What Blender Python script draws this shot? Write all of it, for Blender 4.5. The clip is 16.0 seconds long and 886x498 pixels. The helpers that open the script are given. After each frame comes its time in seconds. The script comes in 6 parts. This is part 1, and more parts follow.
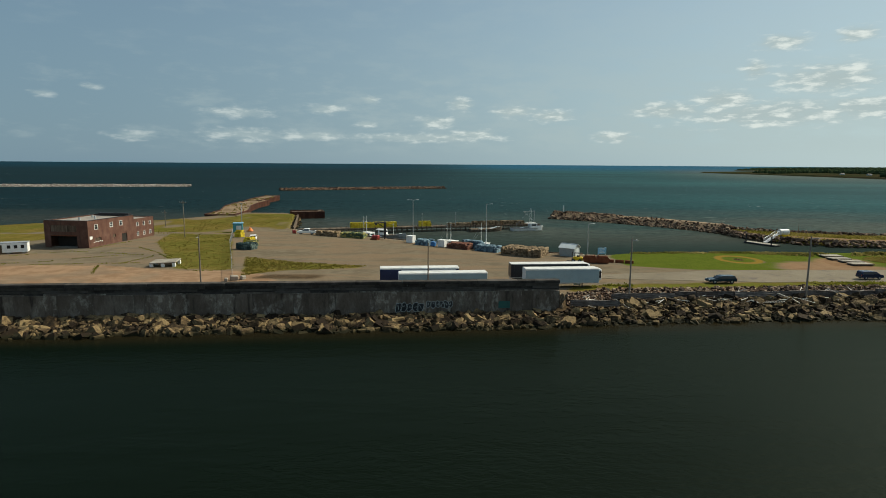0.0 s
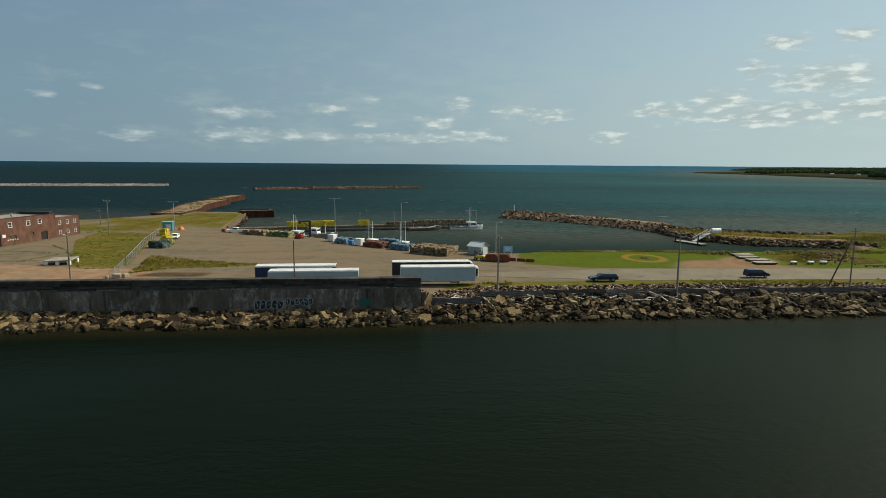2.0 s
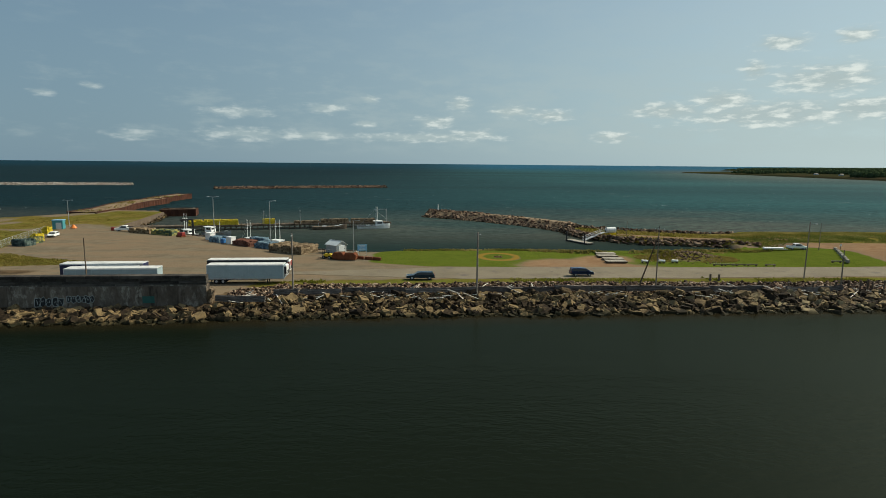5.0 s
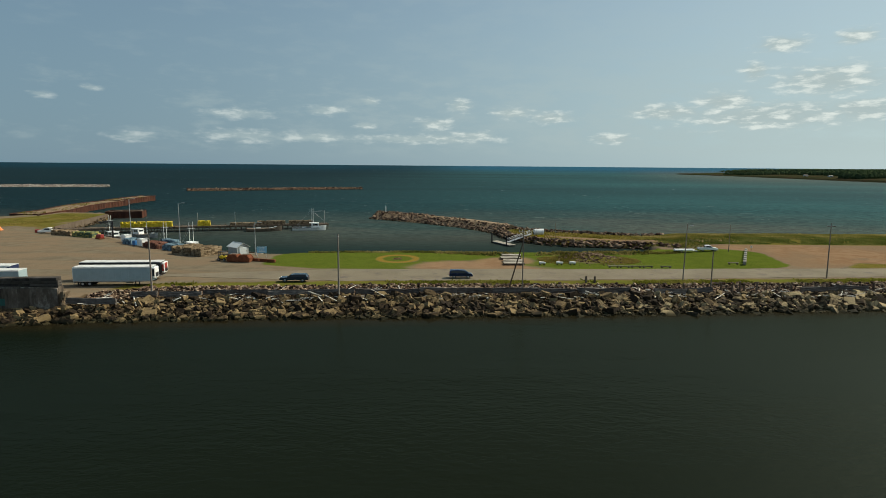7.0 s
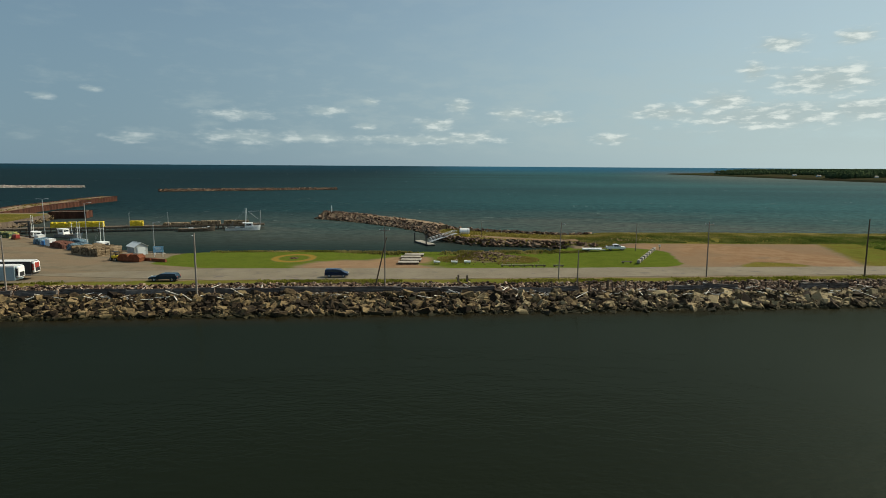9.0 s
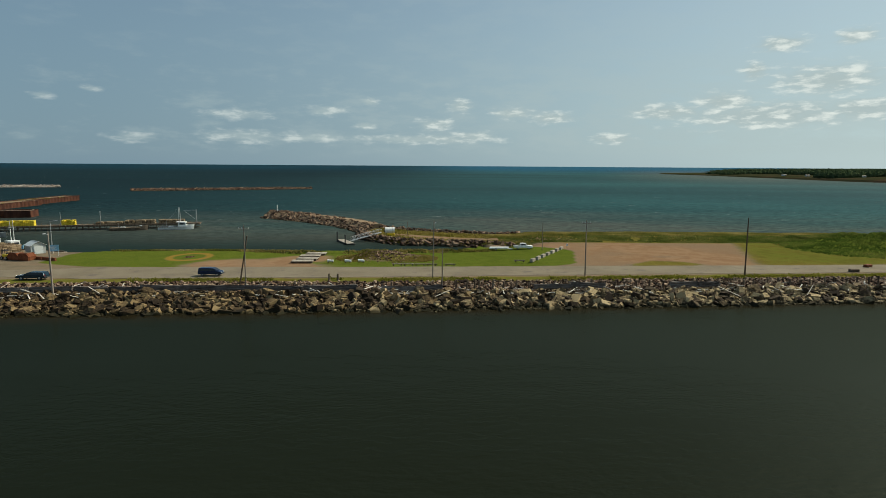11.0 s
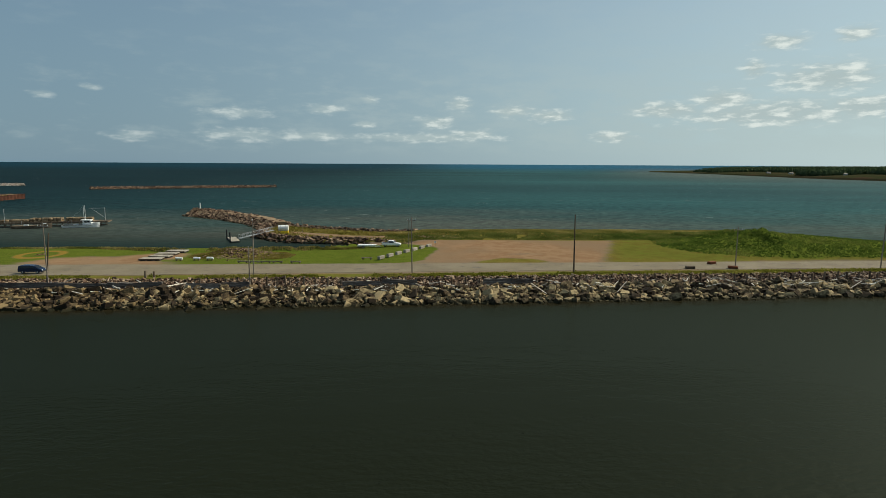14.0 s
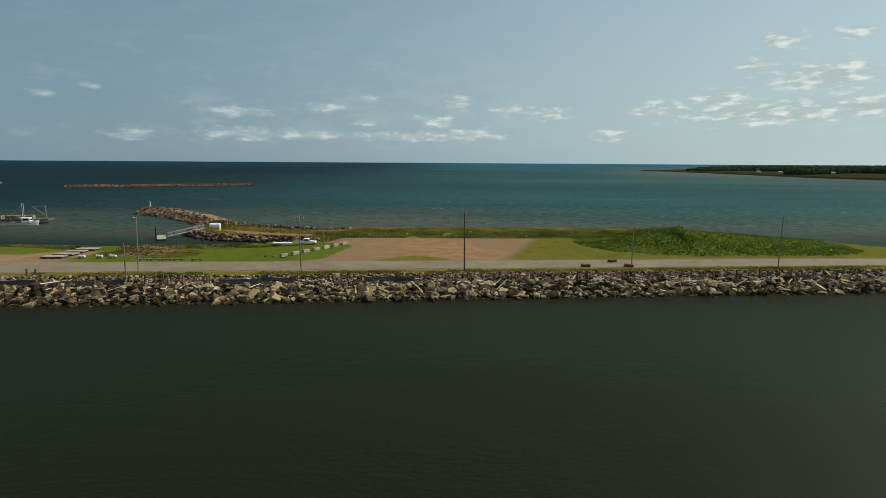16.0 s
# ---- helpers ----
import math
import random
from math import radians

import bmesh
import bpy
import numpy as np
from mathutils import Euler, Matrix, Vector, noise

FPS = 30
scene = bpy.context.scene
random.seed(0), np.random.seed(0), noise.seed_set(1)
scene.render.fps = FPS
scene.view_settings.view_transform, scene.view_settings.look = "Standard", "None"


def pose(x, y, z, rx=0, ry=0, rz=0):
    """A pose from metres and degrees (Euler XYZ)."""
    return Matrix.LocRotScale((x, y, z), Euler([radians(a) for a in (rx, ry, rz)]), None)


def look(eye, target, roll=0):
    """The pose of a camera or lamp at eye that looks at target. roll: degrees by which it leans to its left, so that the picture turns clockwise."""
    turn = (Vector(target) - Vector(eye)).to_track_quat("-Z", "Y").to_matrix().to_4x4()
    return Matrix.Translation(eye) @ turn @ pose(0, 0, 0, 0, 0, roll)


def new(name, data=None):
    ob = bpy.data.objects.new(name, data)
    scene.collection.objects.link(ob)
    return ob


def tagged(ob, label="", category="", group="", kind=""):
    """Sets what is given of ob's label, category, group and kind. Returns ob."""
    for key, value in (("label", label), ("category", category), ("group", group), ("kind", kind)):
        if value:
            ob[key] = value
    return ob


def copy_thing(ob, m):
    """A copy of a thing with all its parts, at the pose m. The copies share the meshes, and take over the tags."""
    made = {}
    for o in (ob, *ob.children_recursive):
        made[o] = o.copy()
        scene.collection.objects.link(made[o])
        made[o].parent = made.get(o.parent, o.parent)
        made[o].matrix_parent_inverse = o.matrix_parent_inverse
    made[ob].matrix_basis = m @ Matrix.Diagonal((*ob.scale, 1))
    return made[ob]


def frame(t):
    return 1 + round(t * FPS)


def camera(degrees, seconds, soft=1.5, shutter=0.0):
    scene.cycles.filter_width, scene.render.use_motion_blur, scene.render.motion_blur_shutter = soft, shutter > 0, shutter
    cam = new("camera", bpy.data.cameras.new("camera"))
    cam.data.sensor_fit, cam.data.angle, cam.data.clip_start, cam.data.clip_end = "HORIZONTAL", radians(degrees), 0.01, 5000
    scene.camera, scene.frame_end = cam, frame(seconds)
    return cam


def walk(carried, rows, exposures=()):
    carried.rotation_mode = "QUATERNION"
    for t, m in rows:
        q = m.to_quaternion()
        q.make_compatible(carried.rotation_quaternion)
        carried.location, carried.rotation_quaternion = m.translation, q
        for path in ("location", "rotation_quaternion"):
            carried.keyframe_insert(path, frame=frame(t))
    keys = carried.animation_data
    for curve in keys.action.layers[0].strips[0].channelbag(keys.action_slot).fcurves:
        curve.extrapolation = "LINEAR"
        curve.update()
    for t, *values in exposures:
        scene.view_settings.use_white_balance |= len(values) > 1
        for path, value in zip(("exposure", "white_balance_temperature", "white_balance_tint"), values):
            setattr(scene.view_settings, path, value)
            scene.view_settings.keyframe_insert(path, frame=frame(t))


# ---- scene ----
cam = camera(73.7, 16.0, soft=0.9)
METRES, EYE, TILT, LEAN, TURN = 190.0, 24.0, -8.24, -0.4, 0.0
ROWS = [
    (0.0, 0.0, 0.0, 0.0, 0.0, 0.0, -0.0),
    (0.5, 0.0292, -0.0003, -0.0005, -0.01, -0.0, -0.0),
    (1.0, 0.0586, -0.0006, -0.0009, -0.02, -0.0, -0.0),
    (1.5, 0.0888, -0.0006, -0.0014, -0.02, 0.0, -0.01),
    (2.0, 0.1191, -0.0006, -0.002, -0.04, 0.0, -0.03),
    (2.5, 0.1493, -0.0005, -0.0027, -0.07, -0.02, -0.07),
    (3.0, 0.1798, -0.0008, -0.0031, -0.07, -0.04, -0.08),
    (5.5, 0.3361, 0.0002, -0.0033, -0.08, -0.01, -0.11),
    (6.0, 0.3682, 0.0001, -0.0029, -0.08, 0.04, -0.11),
    (6.5, 0.4004, 0.0004, -0.0028, -0.06, 0.09, -0.08),
    (7.0, 0.4324, 0.0007, -0.0028, -0.05, 0.13, -0.06),
    (7.5, 0.4647, 0.0012, -0.0028, -0.06, 0.17, -0.02),
    (8.0, 0.4975, 0.0014, -0.0036, -0.07, 0.2, 0.01),
    (8.5, 0.5303, 0.0014, -0.004, -0.09, 0.17, 0.03),
    (9.0, 0.5631, 0.0018, -0.0044, -0.08, 0.18, 0.04),
    (11.5, 0.7276, 0.0038, -0.0059, -0.04, 0.13, 0.04),
    (12.0, 0.7593, 0.0037, -0.0062, -0.03, 0.1, 0.07),
    (12.5, 0.7905, 0.004, -0.0065, -0.04, 0.08, 0.09),
    (13.0, 0.8211, 0.0045, -0.0068, -0.05, 0.05, 0.12),
    (13.5, 0.8515, 0.0049, -0.007, -0.07, 0.02, 0.12),
    (14.0, 0.8817, 0.0053, -0.0071, -0.07, -0.01, 0.1),
    (14.5, 0.9115, 0.0057, -0.0074, -0.08, -0.03, 0.09),
    (15.0, 0.9409, 0.006, -0.0077, -0.1, -0.08, 0.08),
    (15.5, 0.9704, 0.0066, -0.0078, -0.11, -0.09, 0.09),
    (16.0, 0.9999, 0.0074, -0.0083, -0.12, -0.13, 0.07),
]
walk(cam, [(t, pose(0, 0, EYE, TILT, LEAN, TURN) @ pose(METRES * x, METRES * y, METRES * z, 90 + pitch, roll, yaw)) for t, x, y, z, yaw, pitch, roll in ROWS],
     exposures=[(0.0, 0.0, 6500, 2.0), (16.0, 0.0, 6500, 2.0)])

# ---- world, sun and exposure ----
SUN_AZ, SUN_EL = 64.0, 42.0            # degrees: clockwise from the view's +y, and above the horizon
to_sun = Vector((math.sin(radians(SUN_AZ)) * math.cos(radians(SUN_EL)), math.cos(radians(SUN_AZ)) * math.cos(radians(SUN_EL)), math.sin(radians(SUN_EL))))
sun = new("sun", bpy.data.lights.new("sun", "SUN"))
sun.data.energy, sun.data.angle, sun.data.color = 4.6, radians(0.6), (1.0, 0.87, 0.70)
sun.matrix_world = look(to_sun * 500, (0, 0, 0))


class Nodes:
    """A small helper to write node trees in few lines."""

    def __init__(self, tree):
        self.tree = tree
        tree.nodes.clear()

    def add(self, kind, values=None, **props):
        n = self.tree.nodes.new(kind)
        for k, v in props.items():
            setattr(n, k, v)
        for k, v in (values or {}).items():
            if isinstance(v, bpy.types.NodeSocket):
                self.tree.links.new(v, n.inputs[k])
            else:
                n.inputs[k].default_value = v
        return n

    def math(self, op, a, b=0.0, clamp=False):
        return self.add("ShaderNodeMath", {0: a, 1: b}, operation=op, use_clamp=clamp).outputs[0]

    def mix(self, f, a, b, blend="MIX"):
        n = self.add("ShaderNodeMix", {0: f, 6: a, 7: b}, data_type="RGBA", blend_type=blend)
        return n.outputs[2]

    def range(self, v, a, b, c=0.0, d=1.0, smooth=True):
        return self.add("ShaderNodeMapRange", {0: v, 1: a, 2: b, 3: c, 4: d}, interpolation_type="SMOOTHSTEP" if smooth else "LINEAR").outputs[0]

    def noise(self, vec, scale, detail=4.0, rough=0.55, warp=0.0):
        return self.add("ShaderNodeTexNoise", {"Vector": vec, "Scale": scale, "Detail": detail, "Roughness": rough, "Distortion": warp}).outputs[0]

    def stretch(self, vec, sx, sy, sz):
        return self.add("ShaderNodeVectorMath", {0: vec, 1: (sx, sy, sz)}, operation="MULTIPLY").outputs[0]


def rgb(r, g, b):
    return (r, g, b, 1.0)


# clouds: azimuth, elevation, half width, half height in degrees
CLOUDS = [
    (-33.5, 5.3, 0.9, 0.26), (-30.0, 6.0, 1.0, 0.22), (-18.7, 4.4, 3.3, 0.44), (-18.5, 2.5, 4.4, 0.55), (-27.2, 2.2, 2.1, 0.38), (-11.0, 4.9, 2.1, 0.41),
    (-6.9, 5.8, 0.9, 0.31), (-7.3, 3.6, 1.1, 0.31), (-0.7, 3.8, 2.0, 0.58), (1.7, 5.5, 1.3, 0.57), (6.5, 4.8, 2.1, 0.46), (10.2, 4.4, 2.2, 0.46),
    (2.9, 2.7, 2.6, 0.42), (15.7, 2.5, 2.1, 0.41), (20.4, 4.7, 3.4, 0.62), (25.1, 5.5, 2.8, 0.70), (32.4, 6.9, 4.2, 1.10), (28.9, 9.9, 2.1, 0.58),
    (33.9, 10.0, 1.6, 0.55), (28.4, 4.3, 7.5, 1.00), (35.0, 4.6, 3.5, 0.85), (-2.3, 2.4, 8.1, 0.37), (27.1, 7.9, 1.1, 0.59), (-12.3, 2.4, 3.1, 0.36),
]
world = bpy.data.worlds.new("world")
scene.world = world
world.use_nodes = True
w = Nodes(world.node_tree)
sky = w.add("ShaderNodeTexSky", sky_type="NISHITA", sun_disc=False, sun_elevation=radians(SUN_EL), sun_rotation=radians(SUN_AZ), altitude=20.0, air_density=1.0, dust_density=0.9, ozone_density=2.5)
direction = w.add("ShaderNodeTexCoord").outputs["Generated"]
xyz = w.add("ShaderNodeSeparateXYZ", {0: direction}).outputs
azim = w.math("MULTIPLY", w.math("ARCTAN2", xyz[0], xyz[1]), 57.2958)
elev = w.math("MULTIPLY", w.math("ARCSINE", xyz[2]), 57.2958)
flat = w.add("ShaderNodeCombineXYZ", {0: w.math("MULTIPLY", azim, .6), 1: w.math("MULTIPLY", elev, 1.9)}).outputs[0]
billow = w.noise(flat, 1.0, 8.0, 0.54)
wisp = w.noise(flat, 0.33, 5.0, 0.6)
best = None
for a, e, hw, hh in CLOUDS:
    u = w.math("DIVIDE", w.math("SUBTRACT", azim, a), hw)
    v = w.math("DIVIDE", w.math("SUBTRACT", elev, e), hh * 1.25)
    d = w.math("SQRT", w.math("ADD", w.math("MULTIPLY", u, u), w.math("MULTIPLY", v, v)))
    d = w.math("SUBTRACT", 1.15, d)
    best = d if best is None else w.math("MAXIMUM", best, d)
body = w.math("ADD", w.math("MAXIMUM", best, -1.0), w.math("MULTIPLY", w.math("SUBTRACT", billow, 0.5), 1.9))
cumulus = w.range(body, -0.1, 0.95)
veil = w.math("MULTIPLY", w.range(w.math("ADD", wisp, w.math("MULTIPLY", azim, 0.0035)), 0.40, 0.66), w.math("MULTIPLY", w.range(elev, 0.3, 2.0, 0.0, 0.32), w.range(elev, 11.0, 5.0, 0.3, 1.0)))
haze = w.range(elev, 30.0, 0.0, 0.35, 0.9)
hazy = w.mix(w.range(azim, -40.0, 55.0), rgb(2.3, 3.4, 4.4), rgb(5.9, 7.2, 7.7))
air = w.mix(haze, sky.outputs[0], hazy)
shade = w.mix(w.range(billow, .45, .68), rgb(5.2, 6.0, 6.2), rgb(9.2, 9.5, 9.3))
colour = w.mix(veil, air, rgb(5.2, 6.0, 6.2))
colour = w.mix(w.math("MULTIPLY", cumulus, w.range(azim, -35.0, 25.0, 0.40, 0.92)), colour, shade)
near_sun = w.add("ShaderNodeVectorMath", {0: direction, 1: tuple(to_sun)}, operation="DOT_PRODUCT").outputs["Value"]
colour = w.mix(w.range(near_sun, .80, .98), colour, w.mix(1.0, colour, rgb(12.0, 12.0, 11.0), "ADD"))
w.add("ShaderNodeOutputWorld", {0: w.add("ShaderNodeBackground", {0: colour, 1: 0.085}).outputs[0]})

# ---- materials ----


def surface(name, colours, size=1.0, rough=0.85, bump=0.25, metal=0.0, vary=0.0, islands=False, fine=9.0, streak=1.0, spec=0.12, grime=None, bloom=None, wet=False):
    """A worn surface: colours drift over size metres, with fine grain on top. vary: difference from piece to piece."""
    m = bpy.data.materials.new(name)
    m.use_nodes = True
    n = Nodes(m.node_tree)
    co = n.add("ShaderNodeTexCoord").outputs["Object"]
    if vary:
        chance = n.add("ShaderNodeNewGeometry").outputs["Random Per Island"] if islands else n.add("ShaderNodeObjectInfo").outputs["Random"]
        co = n.add("ShaderNodeVectorMath", {0: co, 1: n.add("ShaderNodeCombineXYZ", {0: n.math("MULTIPLY", chance, 57.0), 1: n.math("MULTIPLY", chance, 31.0)}).outputs[0]}, operation="ADD").outputs[0]
    if streak != 1.0:
        co = n.stretch(co, 1, 1, streak)
    big = n.noise(co, 1.0 / size, 5.0, 0.6)
    small = n.noise(co, fine / size, 5.0, 0.65)
    at = n.math("ADD", n.math("MULTIPLY", big, 0.72), n.math("MULTIPLY", small, 0.28))
    if vary:
        at = n.math("ADD", at, n.math("MULTIPLY", n.math("SUBTRACT", chance, 0.5), vary))
    ramp = n.add("ShaderNodeValToRGB", {0: at})
    el = ramp.color_ramp.elements
    while len(el) < len(colours):
        el.new(0.5)
    for i, c in enumerate(colours):
        el[i].position = 0.33 + 0.34 * i / max(1, len(colours) - 1)
        el[i].color = (*c, 1)
    col = ramp.outputs[0]
    if grime:
        g = n.range(n.noise(n.stretch(co, 1, 1, 0.25), 2.3 / size, 4.0, 0.7), 0.52, 0.72)
        col = n.mix(g, col, (*grime, 1))
    if bloom:
        spots = n.range(n.noise(co, 2.6 / size, 8.0, 0.8), 0.47, 0.62)
        where = n.range(n.noise(co, 0.5 / size, 3.0, 0.5), 0.40, 0.56)
        col = n.mix(n.math("MULTIPLY", n.math("MULTIPLY", spots, where), 0.75), col, (*bloom, 1))
    if wet:                             # weed and damp up to the tide line
        level = n.add("ShaderNodeSeparateXYZ", {0: n.add("ShaderNodeNewGeometry").outputs["Position"]}).outputs[2]
        damp = n.range(n.math("ADD", level, n.math("MULTIPLY", big, 0.7)), 0.08, -0.4)
        col = n.mix(n.math("MULTIPLY", damp, 0.86), col, rgb(.013, .014, .006))
    h = n.math("ADD", n.math("MULTIPLY", big, 0.5), small)
    b = n.add("ShaderNodeBump", {"Strength": bump, "Distance": 0.08 * size, "Height": h}).outputs[0]
    r = n.range(small, 0.3, 0.7, max(0.02, rough - 0.08), min(1, rough + 0.08))
    p = n.add("ShaderNodeBsdfPrincipled", {"Base Color": col, "Roughness": r, "Metallic": metal, "Specular IOR Level": spec, "Normal": b})
    n.add("ShaderNodeOutputMaterial", {0: p.outputs[0]})
    return m


def paint(name, c, rough=0.4, metal=0.0, wear=0.12):
    """Painted or plastic: a plain colour, a little dulled and dirty."""
    d = tuple(v * (1 - wear * 1.6) for v in c)
    return surface(name, (d, c, tuple(min(1, v * (1 + wear * 0.5)) for v in c)), 1.3, rough, 0.03, metal, fine=7.0, spec=.4)


M = {}
M["concrete_dark"] = surface("concrete_dark", ((.075, .060, .047), (.125, .102, .081), (.19, .16, .13)), 2.6, .9, .5, streak=.5, grime=(.04, .032, .026), vary=.12, bloom=(.36, .33, .28))
M["concrete_cap"] = surface("concrete_cap", ((.030, .027, .024), (.062, .055, .048), (.10, .09, .08)), 1.6, .9, .5, vary=.25)
M["parapet"] = surface("parapet", ((.060, .050, .045), (.100, .087, .079), (.15, .135, .122)), 1.2, .9, .5, vary=.2)
M["concrete"] = surface("concrete", ((.20, .18, .15), (.31, .28, .235), (.40, .37, .32)), 1.6, .9, .3, vary=.15)
M["asphalt_old"] = surface("asphalt_old", ((.138, .116, .080), (.172, .146, .103), (.202, .173, .124)), 7.0, .92, .2, fine=14, grime=(.12, .10, .085))
M["brick_wall"] = surface("brick_wall", ((.085, .042, .031), (.125, .064, .047), (.17, .095, .072)), 2.0, .85, .2, grime=(.075, .045, .036))
M["roof_gravel"] = surface("roof_gravel", ((.19, .17, .15), (.27, .245, .215), (.35, .32, .285)), 2.5, .9, .2)
M["timber"] = surface("timber", ((.06, .045, .032), (.12, .09, .065), (.18, .145, .11)), .8, .9, .4, vary=.2, streak=.2)
M["pole_wood"] = surface("pole_wood", ((.15, .125, .10), (.23, .195, .16), (.32, .28, .24)), .9, .85, .3, vary=.2, streak=.15)
M["driftwood"] = surface("driftwood", ((.42, .38, .32), (.6, .56, .49), (.74, .70, .63)), .7, .85, .3, vary=.2)
M["rust_pile"] = surface("rust_pile", ((.030, .013, .010), (.062, .026, .017), (.11, .046, .027)), 2.5, .85, .4, streak=.4)
M["dirt_deck"] = surface("dirt_deck", ((.13, .10, .055), (.22, .155, .095), (.30, .22, .145)), 5.0, .95, .4)
M["steel"] = surface("steel", ((.30, .31, .32), (.42, .43, .44), (.52, .53, .54)), .8, .5, .05, .6)
M["steel_dark"] = paint("steel_dark", (.018, .018, .02), .5)
M["rubber"] = paint("rubber", (.015, .015, .016), .85)
M["white"] = paint("white", (.78, .78, .76), .45)
M["grey_white"] = paint("grey_white", (.56, .60, .60), .5)
M["shed_grey"] = paint("shed_grey", (.34, .37, .365), .6)
M["trailer_side"] = paint("trailer_side", (.31, .40, .43), .35, .0, .08)
M["trailer_roof"] = paint("trailer_roof", (.60, .60, .58), .55, .0, .2)
M["navy"] = paint("navy", (.02, .03, .085), .35)
M["black_side"] = paint("black_side", (.025, .025, .03), .35)
M["red"] = paint("red", (.30, .035, .028), .5)
M["rust_red"] = surface("rust_red", ((.09, .030, .016), (.165, .055, .026), (.23, .088, .045)), .9, .85, .3)
M["yellow"] = paint("yellow", (.72, .50, .02), .45)
M["orange"] = paint("orange", (.75, .2, .03), .5)
M["blue"] = paint("blue", (.04, .17, .42), .45)
M["light_blue"] = paint("light_blue", (.20, .42, .60), .5)
M["teal"] = paint("teal", (.06, .26, .30), .5)
M["teal_stain"] = paint("teal_stain", (.025, .10, .085), .8)
M["car_blue"] = paint("car_blue", (.012, .025, .07), .2, .3, .05)
M["car_teal"] = paint("car_teal", (.008, .028, .045), .2, .3, .05)
M["glass_dark"] = paint("glass_dark", (.012, .015, .018), .08, 0, .02)
M["chrome"] = surface("chrome", ((.5, .5, .5), (.6, .6, .6)), .3, .2, 0, 1.0)
M["lamp_lens"] = paint("lamp_lens", (.75, .75, .7), .15)
M["dark_inside"] = paint("dark_inside", (.02, .017, .014), .9)
M["graffiti"] = paint("graffiti", (.30, .33, .32), .85)
M["graffiti_dark"] = paint("graffiti_dark", (.02, .022, .024), .85)
M["rope_trap"] = surface("rope_trap", ((.09, .062, .036), (.19, .14, .085), (.31, .235, .15)), .5, .9, .5, vary=.35)
M["trap_green"] = surface("trap_green", ((.05, .09, .06), (.16, .17, .08), (.34, .30, .10)), .6, .8, .5, vary=.4)
M["trap_yellow"] = surface("trap_yellow", ((.36, .27, .02), (.56, .43, .03), (.68, .55, .06)), .5, .7, .5, vary=.2)
M["trap_blue"] = surface("trap_blue", ((.06, .09, .12), (.13, .20, .25), (.23, .33, .39)), .5, .8, .5, vary=.3)
M["trap_teal"] = surface("trap_teal", ((.025, .042, .042), (.065, .10, .095), (.13, .17, .15)), .5, .85, .5, vary=.35)
M["trap_red"] = surface("trap_red", ((.08, .035, .025), (.16, .07, .05), (.22, .11, .08)), .5, .85, .5, vary=.3)

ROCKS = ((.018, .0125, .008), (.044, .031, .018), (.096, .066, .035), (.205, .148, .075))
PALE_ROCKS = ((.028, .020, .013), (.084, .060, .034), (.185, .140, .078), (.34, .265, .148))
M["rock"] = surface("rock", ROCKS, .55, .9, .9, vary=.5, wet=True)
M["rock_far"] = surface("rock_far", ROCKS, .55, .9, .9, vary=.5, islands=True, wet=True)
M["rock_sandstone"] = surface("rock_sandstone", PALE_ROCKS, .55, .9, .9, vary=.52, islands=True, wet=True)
RED_ROCKS = ((.05, .030, .021), (.105, .066, .044), (.175, .115, .076), (.26, .185, .125))
M["rubble"] = surface("rubble", ((.022, .014, .010), (.080, .048, .032), (.165, .103, .068), (.31, .235, .165)), .6, .9, .4, vary=.5, islands=True)
M["broken_end"] = surface("broken_end", ((.085, .062, .04), (.15, .112, .075), (.22, .175, .125)), .7, .95, .8)
M["rock_red"] = surface("rock_red", RED_ROCKS, 1.2, .9, .5, vary=.40, islands=True, wet=True)
M["rock_pale"] = surface("rock_pale", ((.20, .17, .14), (.32, .28, .24), (.45, .41, .36)), 1.2, .9, .5, vary=.35, islands=True)


def blades(name, a, b, c):
    """Leaves that let some light through; colour drifts from clump to clump."""
    m = bpy.data.materials.new(name)
    m.use_nodes = True
    n = Nodes(m.node_tree)
    co = n.add("ShaderNodeTexCoord").outputs["Object"]
    chance = n.add("ShaderNodeNewGeometry").outputs["Random Per Island"]
    at = n.math("ADD", n.noise(co, .11, 4, .6), n.math("MULTIPLY", n.math("SUBTRACT", chance, .5), .08))
    ramp = n.add("ShaderNodeValToRGB", {0: at})
    ramp.color_ramp.elements.new(.5)
    for e, pos, col in zip(ramp.color_ramp.elements, (.34, .5, .68), (a, b, c)):
        e.position, e.color = pos, (*col, 1)
    d = n.add("ShaderNodeBsdfDiffuse", {"Color": ramp.outputs[0]}).outputs[0]
    t = n.add("ShaderNodeBsdfTranslucent", {"Color": ramp.outputs[0]}).outputs[0]
    n.add("ShaderNodeOutputMaterial", {0: n.add("ShaderNodeMixShader", {0: .5, 1: d, 2: t}).outputs[0]})
    return m


M["grass_verge"] = blades("grass_verge", (.095, .105, .014), (.165, .165, .026), (.25, .225, .06))
M["grass_dune"] = blades("grass_dune", (.11, .115, .024), (.21, .185, .052), (.36, .29, .115))
M["grass_mound"] = blades("grass_mound", (.046, .078, .014), (.082, .122, .022), (.165, .178, .046))
M["grass_bank"] = blades("grass_bank", (.070, .092, .020), (.120, .138, .034), (.215, .195, .068))
M["grass_dry"] = blades("grass_dry", (.13, .115, .022), (.20, .165, .042), (.28, .22, .075))
M["tree_far"] = blades("tree_far", (.06, .088, .042), (.095, .13, .06), (.14, .17, .085))


